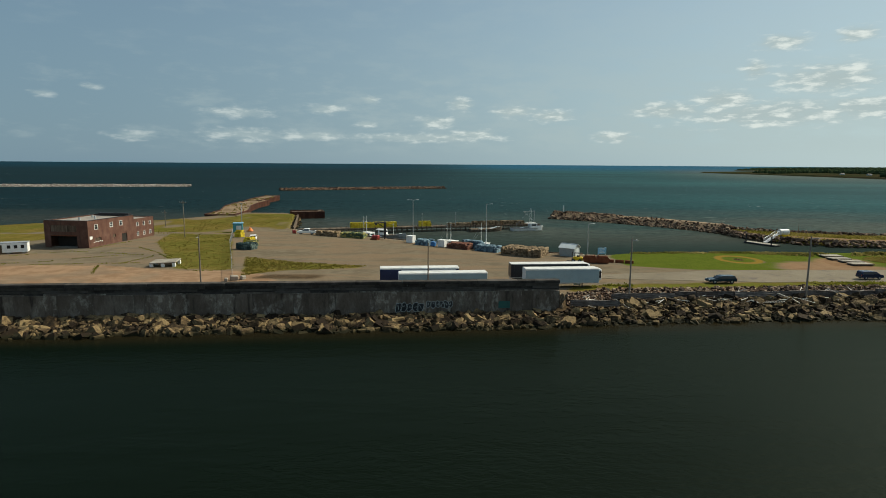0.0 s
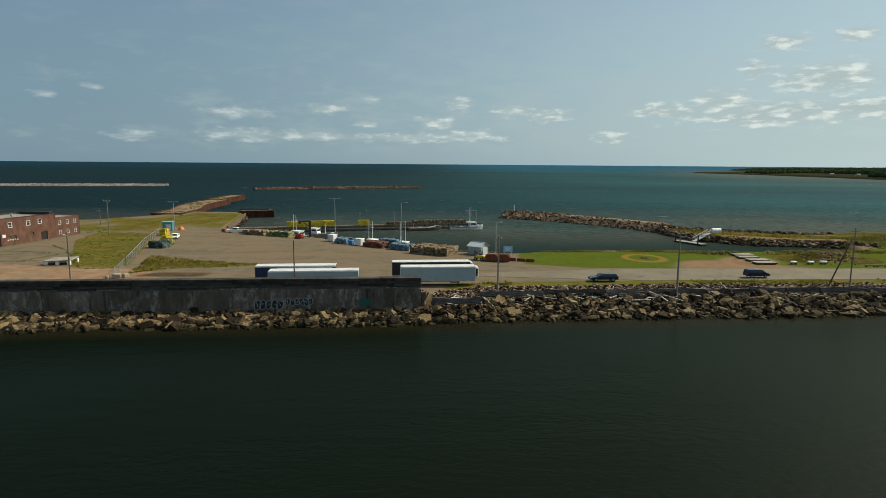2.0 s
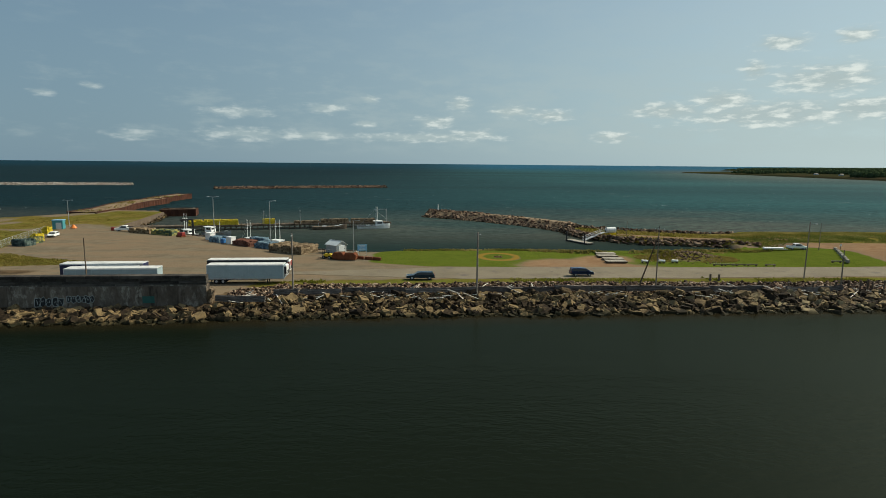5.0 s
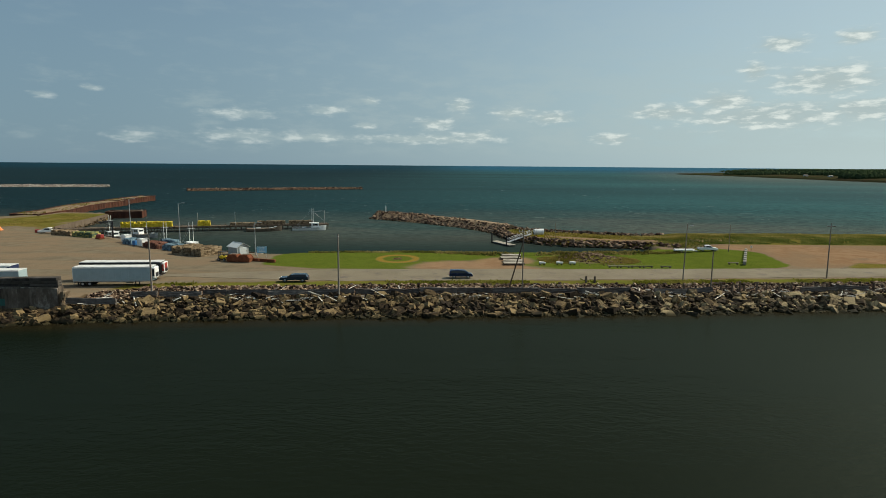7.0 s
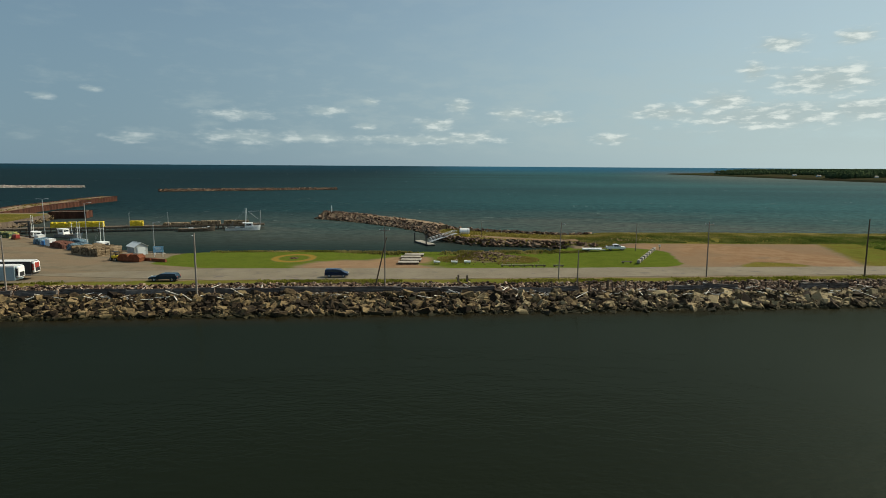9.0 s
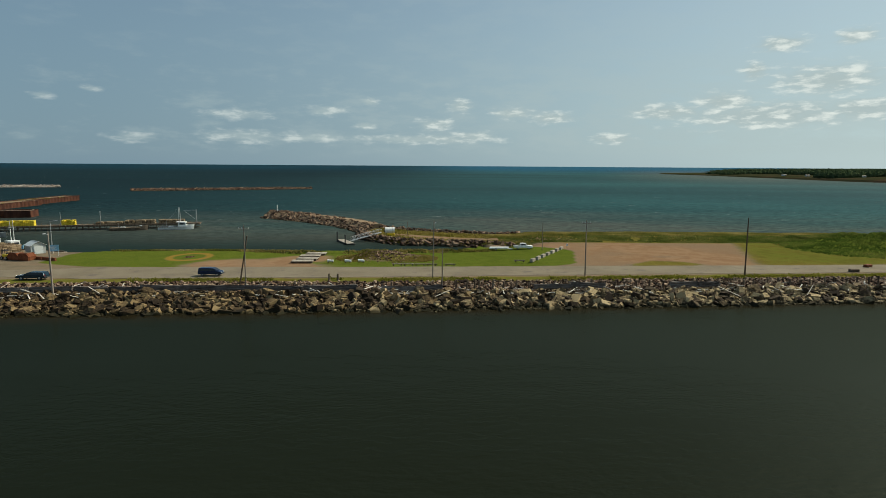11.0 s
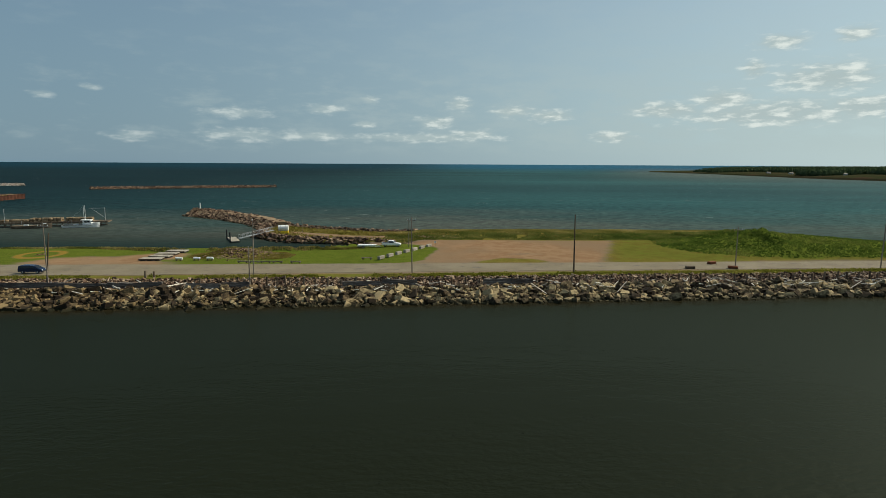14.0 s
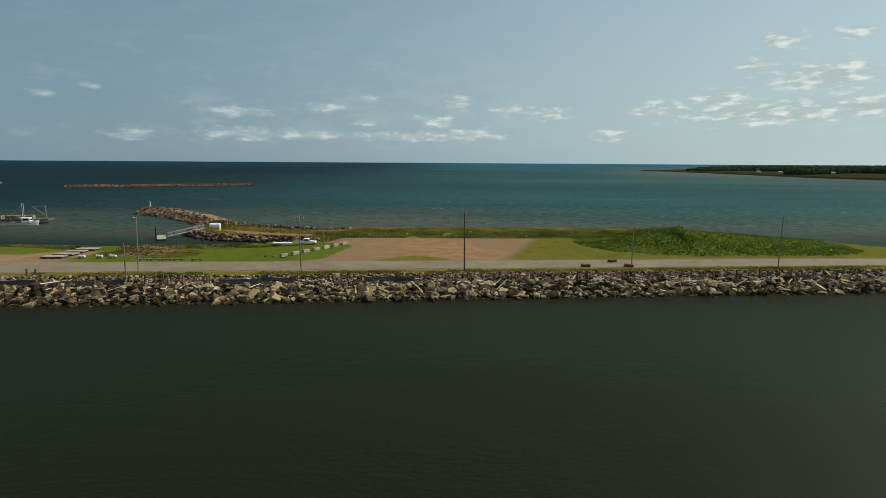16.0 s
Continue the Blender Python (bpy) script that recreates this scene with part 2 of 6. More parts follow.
def ground_material():
    m = bpy.data.materials.new("ground")
    m.use_nodes = True
    n = Nodes(m.node_tree)
    co = n.add("ShaderNodeTexCoord").outputs["Object"]
    zone = n.add("ShaderNodeSeparateColor", {0: n.add("ShaderNodeAttribute", attribute_name="zone").outputs["Color"]}).outputs
    other = n.add("ShaderNodeSeparateColor", {0: n.add("ShaderNodeAttribute", attribute_name="zone_b").outputs["Color"]}).outputs
    broad, mid, fine = n.noise(co, .045, 4), n.noise(co, .35, 5, .6), n.noise(co, 3.2, 5, .65)
    wob = n.math("MULTIPLY", n.math("SUBTRACT", n.math("ADD", mid, fine), 1.0), .55)

    def mask(s):
        return n.range(n.math("ADD", s, wob), .32, .68)

    def tone(a, b, src, lo=.36, hi=.64):
        return n.mix(n.range(src, lo, hi), rgb(*a), rgb(*b))

    tracks = n.noise(n.stretch(co, .25, 1.0, 1), .16, 5, .62, .6)
    yard = n.mix(n.range(tracks, .40, .62), tone((.128, .106, .074), (.165, .138, .098), mid), tone((.162, .119, .078), (.196, .146, .098), fine))
    pad = tone((.215, .135, .082), (.285, .19, .12), mid)
    pad = n.mix(n.math("MULTIPLY", n.range(broad, .48, .6), .5), pad, rgb(.16, .135, .10))
    lawn = n.mix(n.range(fine, .3, .7), tone((.044, .073, .008), (.068, .102, .012), mid), rgb(.100, .112, .021))
    dry = n.mix(n.range(fine, .35, .7), n.mix(n.range(broad, .38, .6), tone((.115, .080, .020), (.19, .132, .042), mid), tone((.090, .082, .018), (.15, .128, .032), mid)), rgb(.088, .088, .018))
    red = n.mix(n.range(broad, .4, .62), tone((.190, .116, .066), (.232, .150, .090), mid), tone((.165, .112, .070), (.196, .138, .088), fine))
    mud = tone((.05, .036, .022), (.10, .07, .042), mid)
    col = n.mix(mask(other[1]), yard, pad)
    col = n.mix(mask(zone[2]), col, red)
    col = n.mix(mask(zone[1]), col, dry)
    col = n.mix(mask(zone[0]), col, lawn)
    col = n.mix(mask(other[0]), col, mud)
    col = n.mix(n.math("MULTIPLY", n.range(n.math("ADD", other[2], n.math("MULTIPLY", wob, .4)), .3, .8), .85), col, tone((.19, .115, .022), (.25, .16, .035), fine))
    h = n.math("ADD", n.math("MULTIPLY", mid, .6), fine)
    b = n.add("ShaderNodeBump", {"Strength": .35, "Distance": .12, "Height": h}).outputs[0]
    p = n.add("ShaderNodeBsdfPrincipled", {"Base Color": col, "Roughness": 1.0, "Specular IOR Level": .0, "Normal": b})
    n.add("ShaderNodeOutputMaterial", {0: p.outputs[0]})
    return m


def water_material():
    m = bpy.data.materials.new("water")
    m.use_nodes = True
    n = Nodes(m.node_tree)
    co = n.add("ShaderNodeTexCoord").outputs["Object"]
    x, y, _ = n.add("ShaderNodeSeparateXYZ", {0: co}).outputs
    drift = n.noise(n.stretch(co, .35, 1, 1), .012, 5, .6)
    wide = n.noise(n.stretch(co, .25, 1, 1), .0035, 4, .6)
    yy = n.math("ADD", y, n.math("MULTIPLY", n.math("SUBTRACT", drift, .5), 130.0))
    # brighter sky reflection towards the sun side is put into the channel's colour along x
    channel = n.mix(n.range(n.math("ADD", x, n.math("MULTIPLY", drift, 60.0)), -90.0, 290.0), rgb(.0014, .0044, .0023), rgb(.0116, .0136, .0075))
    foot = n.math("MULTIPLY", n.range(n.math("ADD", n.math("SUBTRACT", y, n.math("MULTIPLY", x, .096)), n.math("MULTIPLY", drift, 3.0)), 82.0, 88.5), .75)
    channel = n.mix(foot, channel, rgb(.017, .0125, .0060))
    harbour = n.mix(n.range(drift, .4, .6), rgb(.0072, .0160, .0145), rgb(.0118, .0215, .0182))
    open_sea = n.mix(n.range(wide, .38, .62), rgb(.004, .027, .034), rgb(.021, .084, .089))
    shallow = n.mix(n.range(drift, .35, .65), rgb(.098, .074, .052), rgb(.046, .054, .044))
    # sun-side brightness painted into the sea, from dark left to pale right, horizon included
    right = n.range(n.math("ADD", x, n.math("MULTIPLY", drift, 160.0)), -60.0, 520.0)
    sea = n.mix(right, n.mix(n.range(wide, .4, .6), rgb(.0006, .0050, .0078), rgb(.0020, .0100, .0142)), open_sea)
    sea = n.mix(n.math("MULTIPLY", n.range(yy, 350.0, 205.0), n.range(x, -60.0, 60.0, .5, .9)), sea, shallow)
    silt = n.math("MULTIPLY", n.range(n.math("SUBTRACT", x, n.math("MULTIPLY", y, .28)), 60.0, 420.0), n.range(yy, 520.0, 1500.0))
    sea = n.mix(n.math("MULTIPLY", silt, .85), sea, rgb(.115, .105, .082))
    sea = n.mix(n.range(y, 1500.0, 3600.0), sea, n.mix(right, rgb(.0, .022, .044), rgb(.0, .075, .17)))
    basin = n.mix(n.range(y, 165.0, 235.0), harbour, sea)
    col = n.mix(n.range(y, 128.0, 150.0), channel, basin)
    # lit and shaded wave slopes painted as pale and dark flecks, paler rightwards
    wave_shading = n.noise(n.stretch(co, .38, 1, 1), .75, 6, .78)
    col = n.mix(n.range(y, 150.0, 240.0), col, n.mix(n.range(wave_shading, .3, .7), n.mix(.72, col, rgb(.001, .010, .014)), n.mix(n.range(x, -300.0, 300.0, .05, .2), col, rgb(.12, .25, .25))))
    ripple = n.noise(n.stretch(co, .55, 1, 1), 1.5, 3, .6)
    chop = n.noise(n.stretch(co, .45, 1, 1), .36, 3, .55)
    swell = n.noise(n.stretch(co, .4, 1, 1), .09, 3, .5)
    gust = n.range(n.noise(n.stretch(co, .3, 1, 1), .02, 4, .6), .40, .62, .25, 1.0)
    outside = n.range(y, 150.0, 330.0, .35, 1.0)
    h = n.math("ADD", n.math("MULTIPLY", ripple, n.math("MULTIPLY", gust, .20)), n.math("MULTIPLY", outside, n.math("ADD", n.math("MULTIPLY", chop, .35), n.math("MULTIPLY", swell, .9))))
    b = n.add("ShaderNodeBump", {"Strength": .55, "Distance": 1.0, "Height": h}).outputs[0]
    caps = n.math("MULTIPLY", n.range(n.noise(n.stretch(co, .22, 1, 1), .30, 6, .75), .655, .69), n.range(y, 215.0, 280.0))
    col = n.mix(n.math("MULTIPLY", caps, .5), col, rgb(.5, .52, .5))
    rough = n.range(y, 130.0, 700.0, .22, .34)
    fres = n.add("ShaderNodeFresnel", {"IOR": 1.333, "Normal": b}).outputs[0]
    gloss = n.add("ShaderNodeBsdfGlossy", {"Color": n.mix(n.range(y, 140.0, 400.0), rgb(.90, .95, .78), rgb(.80, .95, .96)), "Roughness": rough, "Normal": b}).outputs[0]
    body = n.add("ShaderNodeBsdfDiffuse", {"Color": col, "Normal": b}).outputs[0]
    p = n.add("ShaderNodeMixShader", {0: n.math("MINIMUM", n.math("MULTIPLY", fres, .235), .043), 1: body, 2: gloss})
    n.add("ShaderNodeOutputMaterial", {0: p.outputs[0]})
    return m


M["ground"] = ground_material()
M["water"] = water_material()

# ---- mesh helpers ----


def part(name, bm, material, parent=None, label="", m=None, smooth=False):
    """Links a bmesh as one mesh object under a thing or a part."""
    me = bpy.data.meshes.new(name)
    if smooth:
        for fc in bm.faces:
            fc.smooth = True
    bm.to_mesh(me)
    bm.free()
    me.materials.append(M[material])
    ob = new(name, me)
    if parent is not None:
        ob.parent = parent
    if m is not None:
        ob.matrix_basis = m
    return tagged(ob, label)


def thing(name, m, label, category, group="", kind=""):
    ob = new(name)
    ob.empty_display_size = 0.3
    ob.matrix_basis = m
    return tagged(ob, label, category, group, kind)


def box(bm, cx, cy, cz, sx, sy, sz, bevel=0.0, rot=None):
    """A box round a centre, with its edges bevelled."""
    r = bmesh.ops.create_cube(bm, size=1.0)
    vs = r["verts"]
    mt = Matrix.Translation((cx, cy, cz)) @ (rot.to_4x4() if rot else Matrix.Identity(4)) @ Matrix.Diagonal((sx, sy, sz, 1))
    bmesh.ops.transform(bm, matrix=mt, verts=vs)
    if bevel:
        bmesh.ops.bevel(bm, geom=list({e for v in vs for e in v.link_edges}), offset=bevel, segments=1, affect="EDGES", profile=.5)
    return bm


def rod(bm, p0, p1, r0, r1=None, n=8):
    """A tapered round bar from p0 to p1."""
    p0, p1 = Vector(p0), Vector(p1)
    d = p1 - p0
    mt = Matrix.Translation((p0 + p1) / 2) @ d.to_track_quat("Z", "Y").to_matrix().to_4x4()
    bmesh.ops.create_cone(bm, cap_ends=True, segments=n, radius1=r0, radius2=r0 if r1 is None else r1, depth=d.length, matrix=mt)
    return bm


def prism(bm, outline, y0, y1):
    """An outline in x and z, drawn out from y0 to y1."""
    a = [bm.verts.new((x, y0, z)) for x, z in outline]
    b = [bm.verts.new((x, y1, z)) for x, z in outline]
    bm.faces.new(a)
    bm.faces.new(b[::-1])
    for i in range(len(a)):
        j = (i + 1) % len(a)
        bm.faces.new((a[j], a[i], b[i], b[j]))
    bmesh.ops.recalc_face_normals(bm, faces=bm.faces[:])
    return bm


def B(*a, **k):
    return box(bmesh.new(), *a, **k)


def Rd(*a, **k):
    return rod(bmesh.new(), *a, **k)


def joined(name, verts, faces, material, kind="", label="", category="", parent=None):
    me = bpy.data.meshes.new(name)
    me.from_pydata(verts, [], faces)
    me.materials.append(M[material])
    ob = new(name, me)
    if parent is not None:
        ob.parent = parent
    return tagged(ob, label, category, "", kind)


# ---- the plan: shore lines ----
XS_TOP, YS_TOP = (-240, -80, 18, 22, 31, 73, 118, 164, 187, 260, 460), (70, 88, 96, 103, 107, 111, 113, 116.5, 118.5, 124.5, 141)
SEA = -0.9
XS_WET, YS_WET = (-240, -59, -30, 10, 18, 24, 32, 75, 112, 151, 175, 248, 460), (61, 80.5, 84, 87.2, 88.2, 89.6, 90.8, 94.6, 97.4, 101, 103.2, 110.4, 130)


def y_top(x):
    return np.interp(x, XS_TOP, YS_TOP)


def y_wet(x):
    return np.interp(x, XS_WET, YS_WET)


def y_wall(x):
    return 93.3 + .083 * x


LAND = [(-240, 40), (460, 40), (460, 156), (335, 156), (310, 162), (290, 190), (264, 205), (200, 209.5), (160, 206), (151, 201), (122, 213), (108, 223), (104, 217),
        (105, 208), (109, 193.5), (120, 184.5), (140, 180.5), (145, 176), (143, 166.5), (136, 157.8), (100, 154), (69, 153), (47, 151.5), (42, 148.5), (36, 149), (22, 152.5), (6, 163.3), (-12, 175.4),
        (-38, 192.7), (-52, 204), (-64, 260), (-70, 268), (-78, 266), (-90, 268), (-97, 250), (-110, 230), (-146, 217), (-156, 207), (-240, 185)]


def inside(px, py, poly):
    hit = np.zeros(px.shape, bool)
    for (x0, y0), (x1, y1) in zip(poly, poly[1:] + poly[:1]):
        if y0 != y1:
            cross = ((y0 > py) != (y1 > py)) & (px < (x1 - x0) * (py - y0) / (y1 - y0) + x0)
            hit ^= cross
    return hit


def soften(a, n):
    for _ in range(n):
        a = (np.roll(a, 1, 0) + a + np.roll(a, -1, 0)) / 3
        a = (np.roll(a, 1, 1) + a + np.roll(a, -1, 1)) / 3
    return a


GROUND = 1.5
gx, gy = np.arange(-240.0, 460.5, 1.0), np.arange(50.0, 300.5, 1.0)
GX, GY = np.meshgrid(gx, gy, indexing="ij")


def waves(x, y, k, seed):
    r = np.random.default_rng(seed)
    return sum(np.sin((x * math.cos(a) + y * math.sin(a)) * k * f + p) / f for a, f, p in zip(r.uniform(0, 6.3, 6), (1, 1.4, 2.1, 2.9, 4.1, 5.7), r.uniform(0, 6.3, 6))) / 2.2


def rise(x, y):
    """What stands above the level ground: the dune and the grassy mound."""
    ridge = np.interp(x, (140, 150, 165, 235, 262, 285), (0, .45, .75, .95, .95, 0)) * np.exp(-(np.abs(y - np.interp(x, (148, 200, 270), (188, 190, 188))) / 13.0) ** 3)
    mound = np.interp(x, (222, 231, 238, 246, 250, 254.5, 259, 266, 276, 290, 303), (0.1, .5, 1.1, 2.3, 3.2, 4.7, 3.7, 3.1, 2.5, 1.1, 0)) * np.clip(1 - np.abs((y - 160) / np.where(y < 160, 20.0, 26.0)), 0, 1) ** .75
    hump = 1.7 * np.exp(-(np.abs(x - 118.4) / 8.6) ** 3 - ((y - 144.4) / 3.6) ** 2) * (1 + .25 * waves(x, y, .5, 17))
    return ridge * (1 + .18 * waves(x, y, .25, 3)) + mound * (1 + .16 * waves(x, y, .42, 5) + .16 * waves(x, y, 1.0, 6)) + hump


def height():
    land = soften(inside(GX, GY, LAND).astype(float), 3)
    z = -3.0 + 4.5 * np.clip(land * 1.55 - .3, 0, 1)
    z += (rise(GX, GY) + .01 * waves(GX, GY, .08, 9)) * (land > .9)
    spit = soften(((GX < 159) & (GX > 98) & (GY > 167)).astype(float), 6)
    z -= (1.25 * spit + .9 * np.exp(-((GX - 151) / 9) ** 2 - ((GY - 170) / 5) ** 2) + .6 * soften(((GX >= 159) & (GX < 300) & (GY > 174)).astype(float), 6) * (rise(GX, GY) < 1.2)) * (land > .5)
    edge = np.interp(GX, (-52, -38, -12, 6, 22, 36), (204, 192.7, 175.4, 163.3, 152.5, 149))
    z -= .75 * np.clip((GY - 127.5) / 7, 0, 1) * np.clip((168 - GY) / 5, 0, 1) * np.interp(GX, (78, 94, 142, 156), (0, 1, 1, 0)) * (land > .9)
    z -= .42 * np.clip((GY - edge + 14) / 9, 0, 1) * np.interp(GX, (-80, -55, 16, 30), (0, 1, 1, 0)) * (land > .9)
    t, wet = y_top(GX), y_wet(GX)
    slope = np.where(GX < 19, -1.3 + 1.2 * np.clip((GY - wet) / 6, -2, 1) + 20 * np.clip(GY - y_wall(GX) - .6, 0, 1), -1.2 + 2.7 * (GY - wet) / (t - wet))
    return np.minimum(z, np.maximum(slope, -3.0))


HZ = height()


def ground_z(x, y):
    i, j = np.clip(((np.asarray(x) + 240) / 1.0).astype(int), 0, len(gx) - 2), np.clip(((np.asarray(y) - 50) / 1.0).astype(int), 0, len(gy) - 2)
    u, v = np.asarray(x) - gx[i], np.asarray(y) - gy[j]
    return (HZ[i, j] * (1 - u) + HZ[i + 1, j] * u) * (1 - v) + (HZ[i, j + 1] * (1 - u) + HZ[i + 1, j + 1] * u) * v


def gz(x, y):
    return float(ground_z(np.array([x]), np.array([y]))[0])


def build_ground():
    nx, ny = len(gx), len(gy)
    verts = np.stack([GX, GY, HZ], -1).reshape(-1, 3)
    idx = np.arange(nx * ny).reshape(nx, ny)
    quads = np.stack([idx[:-1, :-1], idx[1:, :-1], idx[1:, 1:], idx[:-1, 1:]], -1).reshape(-1, 4)
    ob = joined("ground", verts.tolist(), quads.tolist(), "ground", "structure", "flat harbour spit of gravel, worn asphalt, lawn and dune grass", "ground")
    for fc in ob.data.polygons:
        fc.use_smooth = True

    def zone(poly, soft=1):
        return soften(inside(GX, GY, poly).astype(float), soft)

    lawn = zone([(44, 151), (41, 143), (41.5, 131), (54, 127), (80, 125.5), (109, 127), (158, 131.6), (163, 135), (167, 156), (158, 163), (146, 166), (100, 164), (69, 162), (46, 160)])
    bald = np.maximum(zone([(75, 125), (109, 126), (104, 134), (99, 141.5), (86, 142), (76, 135)], 9), .8 * zone([(86, 139), (106, 138), (106, 150), (95, 150)], 4))
    ring = np.exp(-((np.hypot((GX - 71.5) / 4.4, (GY - 141) / 5.2) - 1) * 4.6 / 1.0) ** 2)
    worn = np.clip(1.3 * waves(GX, GY, .10, 71) - .1, 0, 1) * lawn * (GX < 112)
    earth = soften(((rise(GX, GY) > .3) & (GX > 104) & (GX < 136) & (GY < 156)).astype(float), 2)
    lawn = np.clip(lawn - .8 * earth - .92 * bald - .95 * ring - .8 * worn, 0, 1)
    right = zone([(203, 132), (209, 148), (217, 172), (217, 183), (300, 183), (330, 150), (460, 150), (460, 142), (262, 138.6)], 10)
    mound = (rise(GX, GY) > .35) * (GX > 216)
    verge = soften(((GY > y_top(GX) - 1.2) & (GY < y_top(GX) + 3.4) & (GX > 22)).astype(float), 1)
    lawn = np.maximum(lawn, np.maximum(.48 * right, np.maximum(.7 * mound, .45 * verge)))
    dry = np.maximum.reduce([
        zone([(-240, 160), (-118, 160), (-106, 186), (-85, 190), (-68, 186), (-60, 196), (-52, 206), (-62, 262), (-98, 262), (-120, 230), (-240, 210)], 2),
        zone([(-80, 164), (-57, 124), (-44, 122), (-66, 184), (-86, 186)], 1),
        zone([(-44, 130), (-40, 116), (-34, 122), (-18, 126), (-16, 128.5), (-34, 133), (-47, 140)], 2),
        .9 * zone([(105, 208), (109, 193), (120, 184), (154, 174), (172, 176), (172, 190), (151, 201), (122, 213), (108, 223)], 1),
        .85 * zone([(154, 176), (170, 171), (216, 172), (262, 174), (290, 176), (264, 206), (200, 211), (152, 203)], 1), 1.0 * ring, .8 * worn, .85 * right, .8 * soften(((GY > y_top(GX) - 1.2) & (GY < y_top(GX) + 3.4) & (GX > 22)).astype(float), 1)])
    path = zone([(114, 199), (123, 193), (146, 184), (172, 176), (172, 181), (146, 189), (125, 198), (117, 203)], 1)
    dry = np.clip(dry - .9 * path - 1.2 * np.clip(waves(GX, GY, .13, 81) + .05, 0, 1) * (GX < -45) * (GY > 181), 0, 1)
    red = np.maximum(zone([(163, 133), (167, 157), (158, 166), (156, 172), (218, 173), (212, 158), (204, 133)], 10), .75 * path)
    isle = zone([(173.5, 131.8), (194, 132.4), (190, 138.2), (182, 140.4)], 2)
    dry = np.maximum(dry, np.maximum(.8 * isle, .8 * earth))
    red = np.maximum(red, .95 * bald)
    lawn = np.maximum(lawn, .42 * isle)
    red = red - .8 * isle - .6 * zone([(180, 144.5), (190, 143), (197, 146), (187, 149)], 3)
    mud = np.maximum.reduce([.95 * (np.hypot(GX - 71.5, GY - 141) < 1.2), .7 * zone([(-40, 112), (-24, 113), (-22, 119), (-36, 118)], 2), (GY < y_top(GX) - 1.0) * 1.0])
    pad = zone([(-240, 80), (-20, 92), (-36, 118), (-44, 122), (-57, 122), (-72, 126.5), (-90, 126), (-240, 122)], 3)
    for name, chans in (("zone", (lawn, dry, red)), ("zone_b", (mud, pad, ring))):
        at = ob.data.attributes.new(name, "FLOAT_COLOR", "POINT")
        at.data.foreach_set("color", np.stack([*chans, np.ones_like(lawn)], -1).astype(np.float32).ravel())


build_ground()


def build_sea():
    """One sheet of sea to the horizon; its far part lifts a little, as the eye meets it."""
    ys = [-900, -200, 60, 300, 700, 1400, 2200, 2800, 3300, 3800, 4200, 4500]
    xs = [-4300, -3000, -2000, -1200, -600, 0, 600, 1200, 2000, 3000, 4300]
    v = [(x, y, SEA + 17.5 * max(0.0, (y - 2200) / 2300) ** 1.6) for y in ys for x in xs]
    k = len(xs)
    q = [(j * k + i, j * k + i + 1, (j + 1) * k + i + 1, (j + 1) * k + i) for j in range(len(ys) - 1) for i in range(k - 1)]
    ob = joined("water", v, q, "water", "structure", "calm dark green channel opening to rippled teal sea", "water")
    for fc in ob.data.polygons:
        fc.use_smooth = True


build_sea()


def strip(name, line, half, z, material, label, category, edge=.0, thick=.05):
    """A ribbon of paving that follows a line."""
    bm = bmesh.new()
    rows, r = [], np.random.default_rng(5)
    for i, (x, y, h) in enumerate(line):
        x0, y0, _ = line[max(i - 1, 0)]
        x1, y1, _ = line[min(i + 1, len(line) - 1)]
        d = Vector((x1 - x0, y1 - y0, 0)).normalized()
        nrm = Vector((-d.y, d.x, 0))
        a, b = Vector((x, y, 0)) - nrm * (h + r.uniform(-edge, edge)), Vector((x, y, 0)) + nrm * (h + r.uniform(-edge, edge))
        rows.append([bm.verts.new((a.x, a.y, z - thick)), bm.verts.new((a.x, a.y, z)), bm.verts.new((b.x, b.y, z)), bm.verts.new((b.x, b.y, z - thick))])
    for p, q in zip(rows, rows[1:]):
        for k in range(3):
            bm.faces.new((p[k], q[k], q[k + 1], p[k + 1]))
    bmesh.ops.recalc_face_normals(bm, faces=bm.faces[:])
    return tagged(part(name, bm, material), label, category, "", "structure")


ROAD_Y = lambda x: float(np.interp(x, (20, 60, 107, 170, 265, 460), (117, 119.5, 121.8, 126.6, 132.8, 147)))
strip("road", [(x, ROAD_Y(x), float(np.interp(x, (20, 62, 107, 170, 265), (.2, 6.6, 6.0, 4.9, 4.5)))) for x in range(20, 460, 3)], 0, 1.545, "asphalt_old", "worn pale grey asphalt shore road without markings", "road", .25, .3)

